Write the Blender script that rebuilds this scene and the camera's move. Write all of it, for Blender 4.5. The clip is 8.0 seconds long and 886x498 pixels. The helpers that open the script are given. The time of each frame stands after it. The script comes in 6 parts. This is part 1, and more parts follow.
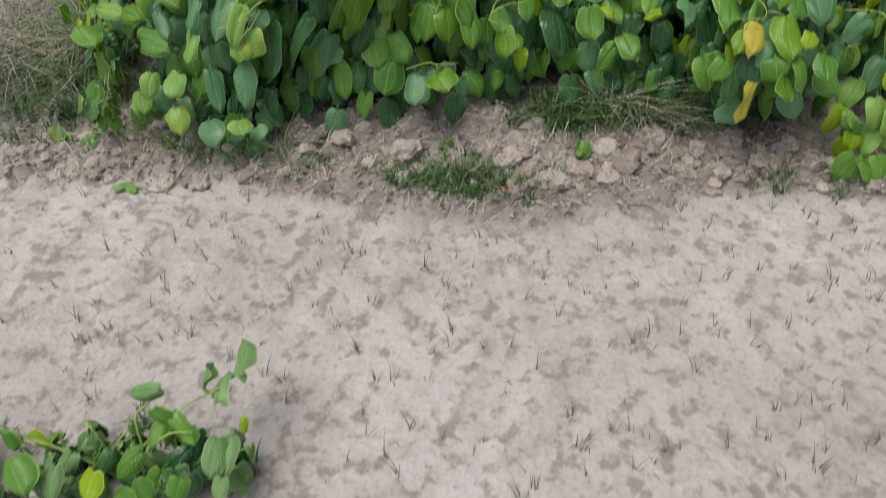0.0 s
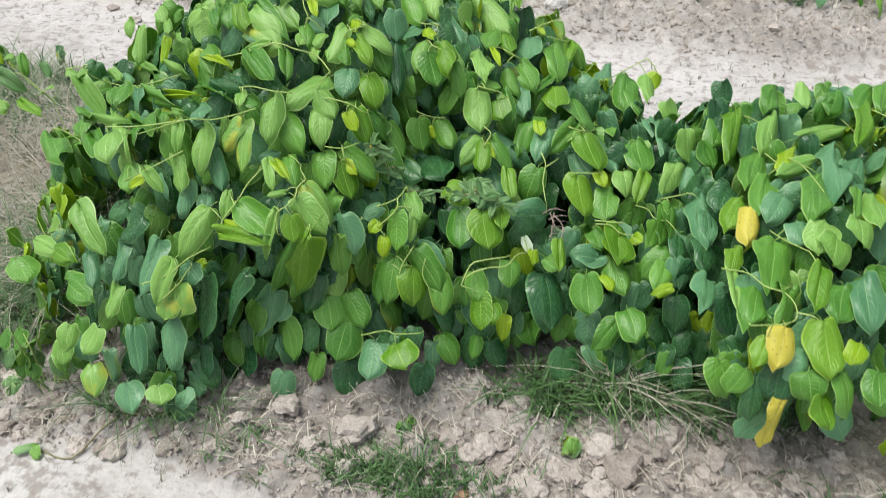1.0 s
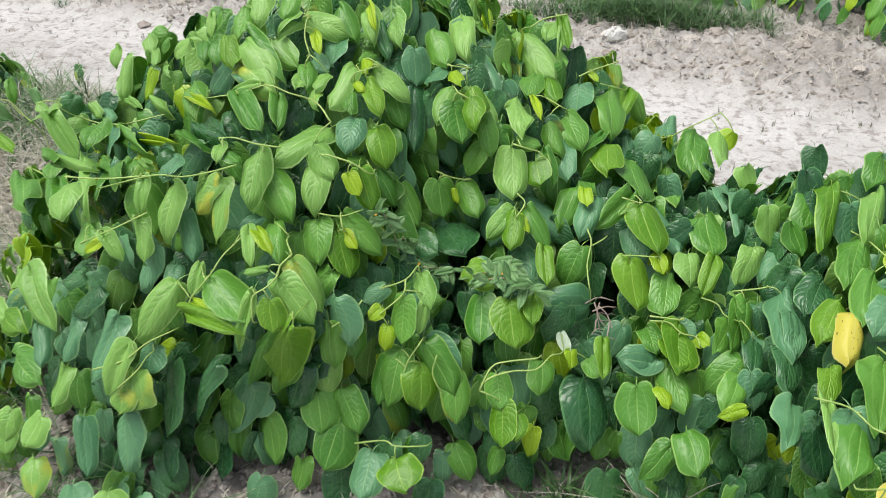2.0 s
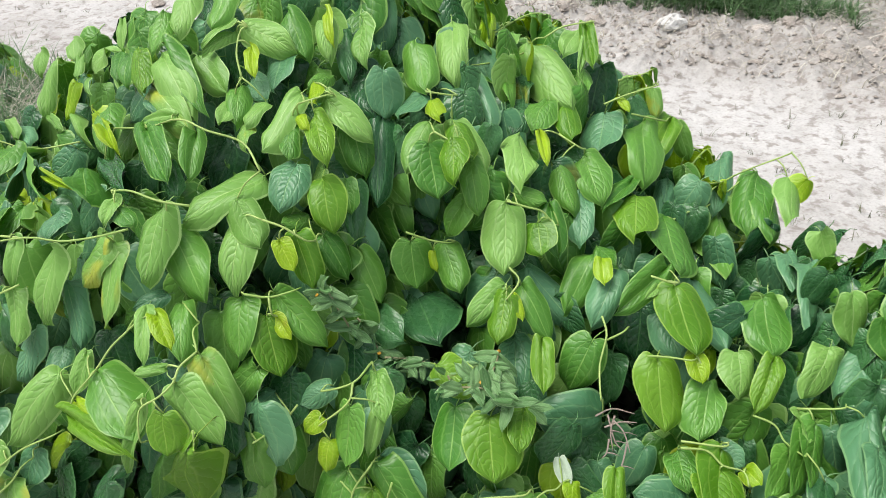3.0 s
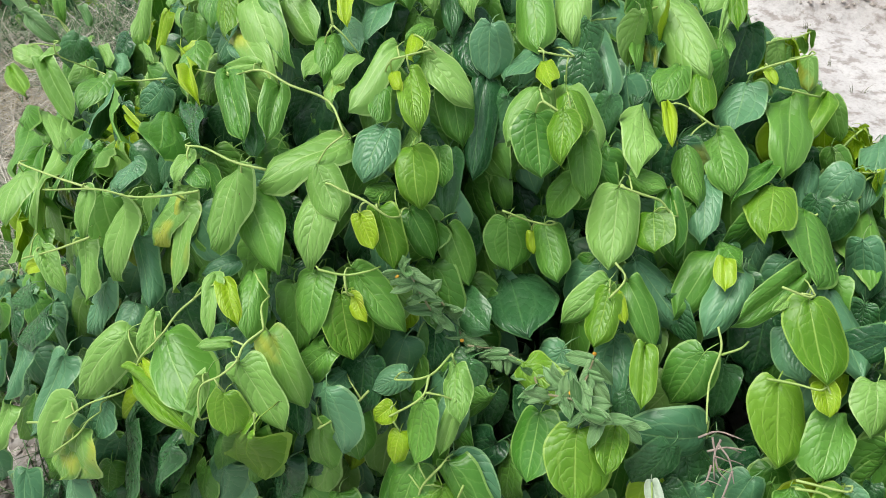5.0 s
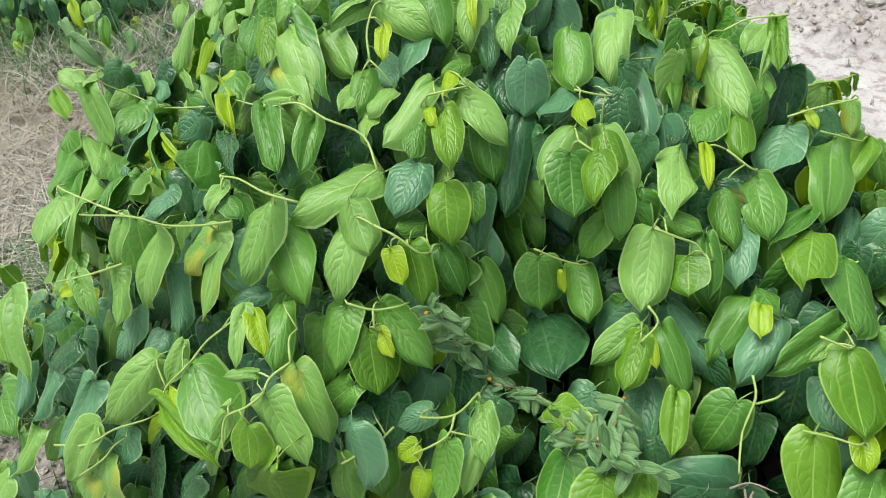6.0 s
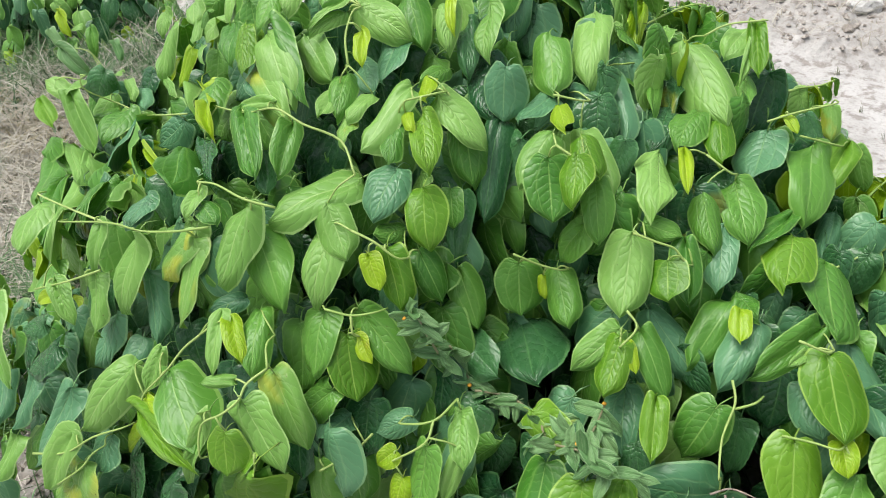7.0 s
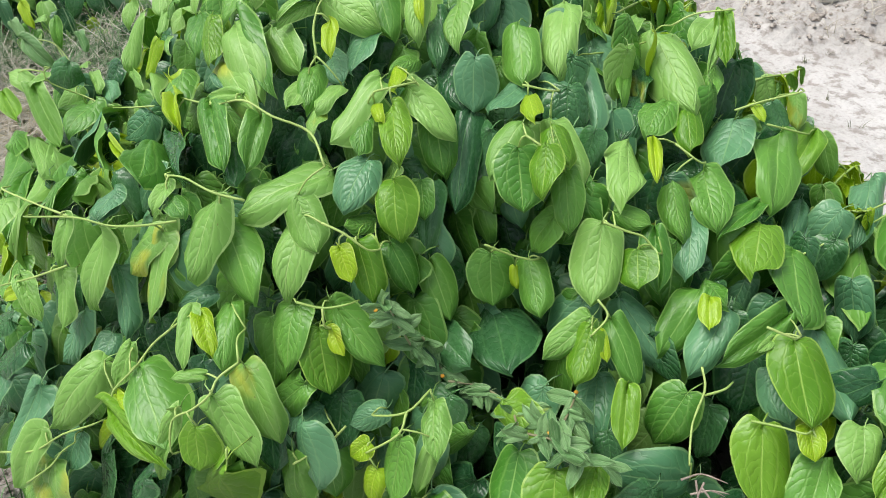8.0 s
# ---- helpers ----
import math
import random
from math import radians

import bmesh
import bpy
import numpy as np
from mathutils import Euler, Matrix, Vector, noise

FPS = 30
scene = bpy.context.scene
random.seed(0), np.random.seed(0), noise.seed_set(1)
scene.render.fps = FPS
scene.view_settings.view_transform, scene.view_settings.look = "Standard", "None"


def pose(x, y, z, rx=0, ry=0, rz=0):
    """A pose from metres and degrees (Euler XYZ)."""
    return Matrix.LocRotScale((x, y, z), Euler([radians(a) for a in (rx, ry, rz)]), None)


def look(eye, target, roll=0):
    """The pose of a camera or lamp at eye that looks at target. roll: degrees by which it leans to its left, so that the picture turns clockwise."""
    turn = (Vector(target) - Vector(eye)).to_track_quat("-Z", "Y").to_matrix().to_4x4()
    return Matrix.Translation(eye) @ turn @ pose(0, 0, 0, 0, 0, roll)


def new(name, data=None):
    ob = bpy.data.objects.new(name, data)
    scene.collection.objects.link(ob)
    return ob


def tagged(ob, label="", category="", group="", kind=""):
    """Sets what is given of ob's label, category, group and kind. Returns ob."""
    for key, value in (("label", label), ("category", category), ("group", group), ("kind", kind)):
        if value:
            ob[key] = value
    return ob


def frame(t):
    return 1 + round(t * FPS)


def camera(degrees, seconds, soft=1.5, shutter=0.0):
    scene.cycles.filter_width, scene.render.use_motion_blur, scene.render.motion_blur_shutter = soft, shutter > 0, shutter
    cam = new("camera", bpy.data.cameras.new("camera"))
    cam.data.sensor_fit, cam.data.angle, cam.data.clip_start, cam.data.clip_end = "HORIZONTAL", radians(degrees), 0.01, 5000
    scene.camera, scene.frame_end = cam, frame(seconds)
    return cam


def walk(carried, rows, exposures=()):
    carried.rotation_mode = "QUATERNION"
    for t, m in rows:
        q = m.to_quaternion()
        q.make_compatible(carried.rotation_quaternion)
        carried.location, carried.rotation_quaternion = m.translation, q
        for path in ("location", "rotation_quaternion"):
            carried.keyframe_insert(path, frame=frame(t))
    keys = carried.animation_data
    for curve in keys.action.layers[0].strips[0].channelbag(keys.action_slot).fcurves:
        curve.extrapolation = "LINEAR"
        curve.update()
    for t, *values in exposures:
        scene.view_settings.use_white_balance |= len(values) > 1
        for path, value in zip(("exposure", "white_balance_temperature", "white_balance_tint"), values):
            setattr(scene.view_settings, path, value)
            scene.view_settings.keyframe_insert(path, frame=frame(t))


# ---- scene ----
# camera: a phone held at chest height, stepping up to the bush
cam = camera(56.0, 8.0, soft=0.8, shutter=0.18)
PATH = [
    (0.0, (0.112, 0.234, 1.436), (0.037, 1.685, 0.061), -0.4),
    (0.2, (0.151, 0.34, 1.476), (0.06, 1.853, 0.171), 0.2),
    (0.5, (0.245, 0.504, 1.452), (0.085, 2.037, 0.178), -0.6),
    (1.0, (0.382, 0.799, 1.477), (0.063, 2.415, 0.342), -1.7),
    (1.2, (0.376, 0.859, 1.488), (0.002, 2.477, 0.372), -1.9),
    (1.5, (0.395, 0.946, 1.458), (-0.071, 2.551, 0.36), -3.5),
    (2.0, (0.365, 1.168, 1.393), (-0.071, 2.783, 0.296), -1.3),
    (2.2, (0.357, 1.257, 1.379), (-0.052, 2.872, 0.274), -0.7),
    (3.3, (0.387, 1.684, 1.292), (-0.246, 3.137, 0.074), -3.1),
    (3.5, (0.37, 1.708, 1.277), (-0.288, 3.1, 0.0), -3.7),
    (4.0, (0.274, 1.704, 1.3), (-0.374, 3.076, -0.003), -4.5),
    (4.5, (0.283, 1.711, 1.3), (-0.36, 3.081, -0.008), -4.8),
    (4.7, (0.323, 1.733, 1.307), (-0.366, 3.082, 0.001), -4.3),
    (5.8, (0.351, 1.758, 1.318), (-0.462, 3.08, 0.055), -3.1),
    (6.0, (0.335, 1.762, 1.319), (-0.5, 3.083, 0.072), -3.5),
    (6.5, (0.316, 1.775, 1.318), (-0.542, 3.095, 0.084), -3.9),
    (7.0, (0.356, 1.773, 1.311), (-0.482, 3.111, 0.082), -3.5),
    (7.5, (0.384, 1.774, 1.3), (-0.395, 3.129, 0.052), -2.9),
    (8.0, (0.359, 1.776, 1.311), (-0.419, 3.13, 0.062), -2.8),
]
walk(cam, [(t, look(eye, aim, roll)) for t, eye, aim, roll in PATH],
     exposures=((0.0, -0.08, 6700, 14), (0.4, 0.39, 6400, 10), (1.0, 0.54, 6400, 9), (2.0, 0.57, 6400, 9), (3.5, 0.66, 6400, 9), (8.0, 0.66, 6400, 9)))

# overcast daylight: bright even sky, a weak wide sun
SUN_EL, SUN_AZ = radians(71), radians(240)
world = bpy.data.worlds.new("overcast_sky")
scene.world = world
world.use_nodes = True
wn, wl = world.node_tree.nodes, world.node_tree.links
sky = wn.new("ShaderNodeTexSky")
sky.sky_type, sky.sun_disc = "NISHITA", False
sky.sun_elevation, sky.sun_rotation = SUN_EL, SUN_AZ
sky.air_density, sky.dust_density, sky.ozone_density = 1.0, 4.0, 1.0
bg = next(n for n in wn if n.bl_idname == "ShaderNodeBackground")
grey = wn.new("ShaderNodeHueSaturation")
grey.inputs["Saturation"].default_value = 0.5
wl.new(sky.outputs[0], grey.inputs["Color"])
wl.new(grey.outputs[0], bg.inputs["Color"])
bg.inputs["Strength"].default_value = 0.105
sun_data = bpy.data.lights.new("veiled_sun", "SUN")
sun_data.energy, sun_data.angle, sun_data.color = 2.1, radians(40), (1.0, 0.96, 0.9)
sun = new("veiled_sun", sun_data)
sun_dir = Vector((math.sin(SUN_AZ) * math.cos(SUN_EL), math.cos(SUN_AZ) * math.cos(SUN_EL), math.sin(SUN_EL)))
sun.matrix_world = look(sun_dir * 20, (0, 0, 0))


# ---- materials ----
def material(name):
    m = bpy.data.materials.new(name)
    m.use_nodes = True
    n = m.node_tree.nodes
    return m, n, m.node_tree.links, next(x for x in n if x.bl_idname == "ShaderNodeBsdfPrincipled"), next(x for x in n if x.bl_idname == "ShaderNodeOutputMaterial")


def arith(n, l, op, a, b=None, c=None):
    x = n.new("ShaderNodeMath")
    x.operation = op
    for i, v in enumerate((a, b, c)):
        if v is None:
            continue
        if isinstance(v, (int, float)):
            x.inputs[i].default_value = v
        else:
            l.new(v, x.inputs[i])
    return x.outputs[0]


def mix_colour(n, l, fac, a, b, mode="MIX"):
    x = n.new("ShaderNodeMix")
    x.data_type, x.blend_type = "RGBA", mode
    for i, v in ((0, fac), (6, a), (7, b)):
        if isinstance(v, (int, float)):
            x.inputs[i].default_value = v
        elif isinstance(v, tuple):
            x.inputs[i].default_value = (*v, 1)
        else:
            l.new(v, x.inputs[i])
    return x.outputs[2]


def ramp(n, l, fac, stops):
    r = n.new("ShaderNodeValToRGB")
    while len(r.color_ramp.elements) < len(stops):
        r.color_ramp.elements.new(0.5)
    for e, (p, c) in zip(r.color_ramp.elements, stops):
        e.position, e.color = p, (*c, 1)
    l.new(fac, r.inputs[0])
    return r.outputs[0]


def noise_tex(n, l, scale, detail=4, rough=0.6, vector=None, dims="3D"):
    x = n.new("ShaderNodeTexNoise")
    x.inputs["Scale"].default_value, x.inputs["Detail"].default_value, x.inputs["Roughness"].default_value = scale, detail, rough
    if vector is not None:
        l.new(vector, x.inputs["Vector"])
    return x


def bump(n, l, height, strength, distance, normal=None):
    b = n.new("ShaderNodeBump")
    b.inputs["Strength"].default_value, b.inputs["Distance"].default_value = strength, distance
    l.new(height, b.inputs["Height"])
    if normal is not None:
        l.new(normal, b.inputs["Normal"])
    return b.outputs[0]


def chance(n, l):
    """One random number for each leaf, whether it is an object or an island of a joined mesh."""
    info, geo = n.new("ShaderNodeObjectInfo"), n.new("ShaderNodeNewGeometry")
    return arith(n, l, "FRACT", arith(n, l, "ADD", info.outputs["Random"], geo.outputs["Random Per Island"]))


def leaf_material(name, low, high, vein, rough, relief=1.0, spots=0.0, thin=0.25, blush=(0.30, 0.34, 0.03), aged=0.025):
    """Blade of a heart-shaped leaf: midrib, arching side veins, cross veins, puckered skin between them."""
    m, n, l, p, out = material(name)
    uv = n.new("ShaderNodeUVMap")
    sep = n.new("ShaderNodeSeparateXYZ")
    l.new(uv.outputs[0], sep.inputs[0])
    u = arith(n, l, "ABSOLUTE", arith(n, l, "MULTIPLY_ADD", sep.outputs[0], 2.0, -1.0))
    v = sep.outputs[1]
    who = chance(n, l)
    shift = n.new("ShaderNodeCombineXYZ")
    l.new(arith(n, l, "MULTIPLY", who, 37.0), shift.inputs[2])
    place = n.new("ShaderNodeVectorMath")
    place.operation = "ADD"
    l.new(uv.outputs[0], place.inputs[0])
    l.new(shift.outputs[0], place.inputs[1])
    wob = noise_tex(n, l, 5.0, 3, 0.5, place.outputs[0])
    wobble = arith(n, l, "MULTIPLY_ADD", wob.outputs[0], 0.26, -0.13)
    uu = arith(n, l, "ADD", u, wobble)
    mid = arith(n, l, "SUBTRACT", 1.0, arith(n, l, "SMOOTH_MIN", arith(n, l, "MULTIPLY", u, 22.0), 1.0, 0.3))
    side = arith(n, l, "SUBTRACT", 1.0, arith(n, l, "SMOOTH_MIN", arith(n, l, "MULTIPLY", arith(n, l, "ABSOLUTE", arith(n, l, "SUBTRACT", uu, 0.46)), 20.0), 1.0, 0.3))
    cross = arith(n, l, "ABSOLUTE", arith(n, l, "SINE", arith(n, l, "MULTIPLY", arith(n, l, "ADD", arith(n, l, "ADD", v, arith(n, l, "MULTIPLY", uu, -0.42)), arith(n, l, "MULTIPLY", wobble, 1.2)), 26.0)))
    lines = arith(n, l, "MAXIMUM", arith(n, l, "MAXIMUM", mid, arith(n, l, "MULTIPLY", side, 0.4)), arith(n, l, "MULTIPLY", arith(n, l, "POWER", arith(n, l, "SUBTRACT", 1.0, cross), 5.0), 0.20))
    tone = noise_tex(n, l, 2.4, 3, 0.6, place.outputs[0])
    mixed = arith(n, l, "MULTIPLY_ADD", tone.outputs[0], 0.7, arith(n, l, "MULTIPLY_ADD", who, 0.9, -0.35))
    cl = n.new("ShaderNodeClamp")
    l.new(mixed, cl.inputs[0])
    col = mix_colour(n, l, cl.outputs[0], low, high)
    col = mix_colour(n, l, arith(n, l, "MULTIPLY", lines, 0.85), col, vein)
    rim = arith(n, l, "MULTIPLY", arith(n, l, "GREATER_THAN", u, 0.93), 0.7)
    col = mix_colour(n, l, rim, col, vein)
    # a few old leaves yellow in patches, insect specks
    patch = noise_tex(n, l, 1.6, 2, 0.5, place.outputs[0])
    old = arith(n, l, "MULTIPLY", arith(n, l, "GREATER_THAN", arith(n, l, "FRACT", arith(n, l, "MULTIPLY", who, 7.3)), 1.0 - aged), arith(n, l, "SMOOTH_MIN", arith(n, l, "MAXIMUM", arith(n, l, "MULTIPLY_ADD", patch.outputs[0], 6.0, -3.1), 0.0), 0.85, 0.1))
    col = mix_colour(n, l, old, col, blush)
    speck = n.new("ShaderNodeTexVoronoi")
    speck.inputs["Scale"].default_value = 9.0
    l.new(place.outputs[0], speck.inputs["Vector"])
    dots = arith(n, l, "MULTIPLY", arith(n, l, "LESS_THAN", speck.outputs["Distance"], 0.07 + 0.08 * spots), arith(n, l, "GREATER_THAN", patch.outputs[0], 0.56 - 0.2 * spots))
    col = mix_colour(n, l, arith(n, l, "MULTIPLY", dots, 0.75), col, (0.10, 0.055, 0.015))
    l.new(col, p.inputs["Base Color"])
    dust = noise_tex(n, l, 7.0, 4, 0.7, place.outputs[0])
    l.new(arith(n, l, "MULTIPLY_ADD", dust.outputs[0], 0.22, rough - 0.11), p.inputs["Roughness"])
    p.inputs["Specular IOR Level"].default_value = 0.45
    blister = noise_tex(n, l, 8.0, 2, 0.4, place.outputs[0])
    cell = arith(n, l, "POWER", cross, 0.6)
    groove = arith(n, l, "MAXIMUM", mid, arith(n, l, "MULTIPLY", side, 0.7))
    quilt = arith(n, l, "MULTIPLY", cell, arith(n, l, "SUBTRACT", 1.0, groove))
    much = arith(n, l, "MULTIPLY_ADD", arith(n, l, "FRACT", arith(n, l, "MULTIPLY", who, 5.7)), 0.42, 0.10)
    height = arith(n, l, "MULTIPLY_ADD", quilt, much, arith(n, l, "MULTIPLY_ADD", dust.outputs[0], 0.18, arith(n, l, "MULTIPLY", blister.outputs[0], 0.55)))
    nrm = bump(n, l, height, 0.75 * relief, 0.0029)
    l.new(nrm, p.inputs["Normal"])
    tr = n.new("ShaderNodeBsdfTranslucent")
    l.new(mix_colour(n, l, 1.0, col, (0.95, 1.0, 0.35), "MULTIPLY"), tr.inputs[0])
    l.new(nrm, tr.inputs["Normal"])
    mx = n.new("ShaderNodeMixShader")
    mx.inputs[0].default_value = thin
    l.new(p.outputs[0], mx.inputs[1])
    l.new(tr.outputs[0], mx.inputs[2])
    l.new(mx.outputs[0], out.inputs[0])
    return m


LEAF = {
    # old: dark older leaves, also used to paint the shade inside the bushes
    "old": leaf_material("old_shade_leaf", (0.019, 0.082, 0.028), (0.054, 0.165, 0.050), (0.10, 0.24, 0.08), 0.27, 1.0, thin=0.04),
    # grey: green leaf with the sky's grey-blue sheen mixed into its colour
    "grey": leaf_material("sky_grey_leaf", (0.060, 0.182, 0.076), (0.122, 0.295, 0.138), (0.21, 0.38, 0.16), 0.36, 0.9, thin=0.06),
    "mid": leaf_material("grown_leaf", (0.060, 0.205, 0.022), (0.135, 0.330, 0.046), (0.28, 0.48, 0.12), 0.37, 0.9, thin=0.16),
    "pale": leaf_material("light_leaf", (0.155, 0.345, 0.058), (0.255, 0.480, 0.105), (0.41, 0.61, 0.21), 0.42, 0.85, thin=0.20),
    "young": leaf_material("young_leaf", (0.220, 0.400, 0.006), (0.345, 0.510, 0.016), (0.50, 0.64, 0.10), 0.38, 0.7, thin=0.2),
    "lush": leaf_material("lush_leaf", (0.085, 0.235, 0.010), (0.160, 0.340, 0.022), (0.33, 0.51, 0.09), 0.39, 0.85, thin=0.20),
    "blotched": leaf_material("blotched_leaf", (0.125, 0.300, 0.045), (0.210, 0.410, 0.080), (0.36, 0.54, 0.18), 0.38, 0.8, spots=0.3, thin=0.12, blush=(0.38, 0.43, 0.05), aged=1.1),
    "under": leaf_material("leaf_underside", (0.40, 0.50, 0.36), (0.55, 0.63, 0.50), (0.58, 0.66, 0.52), 0.6, 0.5, thin=0.1),
    "yellow": leaf_material("yellow_leaf", (0.51, 0.45, 0.045), (0.63, 0.57, 0.09), (0.60, 0.55, 0.18), 0.5, 0.6, spots=1.0, thin=0.2, blush=(0.36, 0.46, 0.05)),
    "weed": leaf_material("weed_leaf", (0.110, 0.255, 0.080), (0.215, 0.385, 0.150), (0.34, 0.48, 0.25), 0.5, 0.8, thin=0.15),
}


def stalk_material(name, low, high, rough=0.55, grain=60.0):
    m, n, l, p, out = material(name)
    geo = n.new("ShaderNodeNewGeometry")
    a = noise_tex(n, l, grain, 4, 0.65, geo.outputs["Position"])
    b = noise_tex(n, l, 9.0, 2, 0.5, geo.outputs["Position"])
    fac = arith(n, l, "ADD", arith(n, l, "MULTIPLY", a.outputs[0], 0.5), arith(n, l, "MULTIPLY_ADD", chance(n, l), 0.5, arith(n, l, "MULTIPLY_ADD", b.outputs[0], 0.8, -0.4)))
    l.new(mix_colour(n, l, fac, low, high), p.inputs["Base Color"])
    p.inputs["Roughness"].default_value = rough
    l.new(bump(n, l, a.outputs[0], 0.4, 0.001), p.inputs["Normal"])
    return m


SHOOT = stalk_material("green_shoot", (0.22, 0.36, 0.07), (0.44, 0.56, 0.18))
WOOD = stalk_material("woody_stem", (0.045, 0.032, 0.022), (0.14, 0.10, 0.065), 0.85)
GRASS = stalk_material("grass_blade", (0.015, 0.060, 0.016), (0.125, 0.240, 0.075), 0.5)
STUBBLE = stalk_material("sparse_grass", (0.060, 0.075, 0.038), (0.230, 0.235, 0.140), 0.7)
DRY = stalk_material("dry_grass", (0.15, 0.115, 0.050), (0.60, 0.53, 0.32), 0.8)
STRAW = stalk_material("dry_straw", (0.15, 0.125, 0.080), (0.66, 0.63, 0.54), 0.8)


DEAD_WOOD = stalk_material("dead_wood", (0.16, 0.12, 0.10), (0.40, 0.33, 0.28), 0.85)
WEED_STALK = stalk_material("weed_stalk", (0.16, 0.14, 0.07), (0.34, 0.33, 0.18))
FLORET = stalk_material("orange_floret", (0.60, 0.26, 0.02), (0.80, 0.45, 0.05), 0.7, 300.0)


def soil_material():
    m, n, l, p, out = material("sandy_soil")
    geo = n.new("ShaderNodeNewGeometry")
    pos = geo.outputs["Position"]
    bed = n.new("ShaderNodeAttribute")
    bed.attribute_name = "bed"
    big = noise_tex(n, l, 1.3, 3, 0.55, pos)
    mid = noise_tex(n, l, 11.0, 5, 0.65, pos)
    fine = noise_tex(n, l, 95.0, 6, 0.7, pos)
    pit = n.new("ShaderNodeTexVoronoi")
    pit.inputs["Scale"].default_value = 42.0
    l.new(pos, pit.inputs["Vector"])
    fac = arith(n, l, "ADD", arith(n, l, "MULTIPLY", big.outputs[0], 0.45), arith(n, l, "MULTIPLY", mid.outputs[0], 0.55))
    sand = ramp(n, l, fac, ((0.34, (0.345, 0.325, 0.305)), (0.46, (0.45, 0.433, 0.415)), (0.60, (0.55, 0.538, 0.525))))
    earth = ramp(n, l, fac, ((0.32, (0.14, 0.125, 0.107)), (0.47, (0.275, 0.255, 0.23)), (0.64, (0.46, 0.44, 0.41))))
    edge = arith(n, l, "ADD", bed.outputs["Fac"], arith(n, l, "MULTIPLY_ADD", mid.outputs[0], 1.2, -0.6))
    cl = n.new("ShaderNodeClamp")
    l.new(edge, cl.inputs[0])
    col = mix_colour(n, l, cl.outputs[0], sand, earth)
    # grey-brown blotches of the soil; the dents' weak shade is painted in too
    spot_shade = noise_tex(n, l, 23.0, 3, 0.6, pos)
    col = mix_colour(n, l, arith(n, l, "MULTIPLY", arith(n, l, "SMOOTH_MIN", arith(n, l, "MAXIMUM", arith(n, l, "MULTIPLY_ADD", spot_shade.outputs[0], 9.0, -4.7), 0.0), 1.0, 0.2), 0.68), col, (0.235, 0.205, 0.18))
    grit = ramp(n, l, fine.outputs[0], ((0.34, (0.62, 0.58, 0.54)), (0.5, (1, 1, 1)), (0.72, (1.12, 1.1, 1.08))))
    col = mix_colour(n, l, 0.45, col, grit, "MULTIPLY")
    l.new(col, p.inputs["Base Color"])
    p.inputs["Roughness"].default_value = 0.95
    p.inputs["Specular IOR Level"].default_value = 0.15
    h = arith(n, l, "ADD", arith(n, l, "MULTIPLY", fine.outputs[0], 0.35), arith(n, l, "ADD", mid.outputs[0], arith(n, l, "MULTIPLY", pit.outputs["Distance"], 0.5)))
    l.new(bump(n, l, h, 0.9, 0.009), p.inputs["Normal"])
    return m


SOIL = soil_material()


def clod_material(name, low, high):
    m, n, l, p, out = material(name)
    geo = n.new("ShaderNodeNewGeometry")
    a = noise_tex(n, l, 30.0, 5, 0.65, geo.outputs["Position"])
    b = noise_tex(n, l, 160.0, 5, 0.7, geo.outputs["Position"])
    fac = arith(n, l, "ADD", arith(n, l, "MULTIPLY", a.outputs[0], 0.7), arith(n, l, "MULTIPLY_ADD", chance(n, l), 0.7, -0.2))
    col = mix_colour(n, l, fac, low, high)
    col = mix_colour(n, l, 0.7, col, ramp(n, l, b.outputs[0], ((0.35, (0.6, 0.57, 0.53)), (0.55, (1, 1, 1)))), "MULTIPLY")
    l.new(col, p.inputs["Base Color"])
    p.inputs["Roughness"].default_value = 0.95
    p.inputs["Specular IOR Level"].default_value = 0.15
    l.new(bump(n, l, arith(n, l, "ADD", a.outputs[0], arith(n, l, "MULTIPLY", b.outputs[0], 0.4)), 0.9, 0.006), p.inputs["Normal"])
    return m


CLOD = clod_material("dry_clod", (0.27, 0.235, 0.205), (0.56, 0.515, 0.47))
STONE = clod_material("pale_stone", (0.58, 0.57, 0.55), (0.80, 0.79, 0.77))
PINK = clod_material("brick_crumb", (0.50, 0.30, 0.20), (0.62, 0.42, 0.31))


# ---- ground ----
def smooth(a, b, x):
    t = np.clip((x - a) / (b - a), 0, 1)
    return t * t * (3 - 2 * t)


WAVES = [(random.uniform(-1, 1), random.uniform(-1, 1), random.uniform(0, 6.3)) for _ in range(48)]


def rough(x, y, f, first, count):
    """Smooth random relief, about -1 to 1, with waves of about f per metre."""
    s = 0.0
    for a, b, c in WAVES[first:first + count]:
        s = s + np.sin((a * x + b * y) * f * 6.3 + c)
    return s / math.sqrt(count)


def bed_mask(x, y):
    """1 on the raised planting beds, 0 on the bare sandy strips between them."""
    wave = 0.05 * rough(x, y, 1.2, 0, 6) + 0.025 * rough(x, y, 5.0, 6, 6)
    front = 1.93 - 0.07 * np.exp(-((x + 0.1) / 0.5) ** 2) + 0.10 * smooth(-0.9, -1.4, x) + wave
    back = 3.52 - 0.26 * np.clip(x, -3, 1) * 0.9 + wave
    one = smooth(-0.06, 0.06, y - front) * smooth(0.08, -0.08, y - back)
    two = smooth(-0.1, 0.1, y - (4.72 - 0.14 * np.clip(x, -3, 2) + wave)) * smooth(0.1, -0.1, y - 6.6)
    return one, two, y - front, y - back


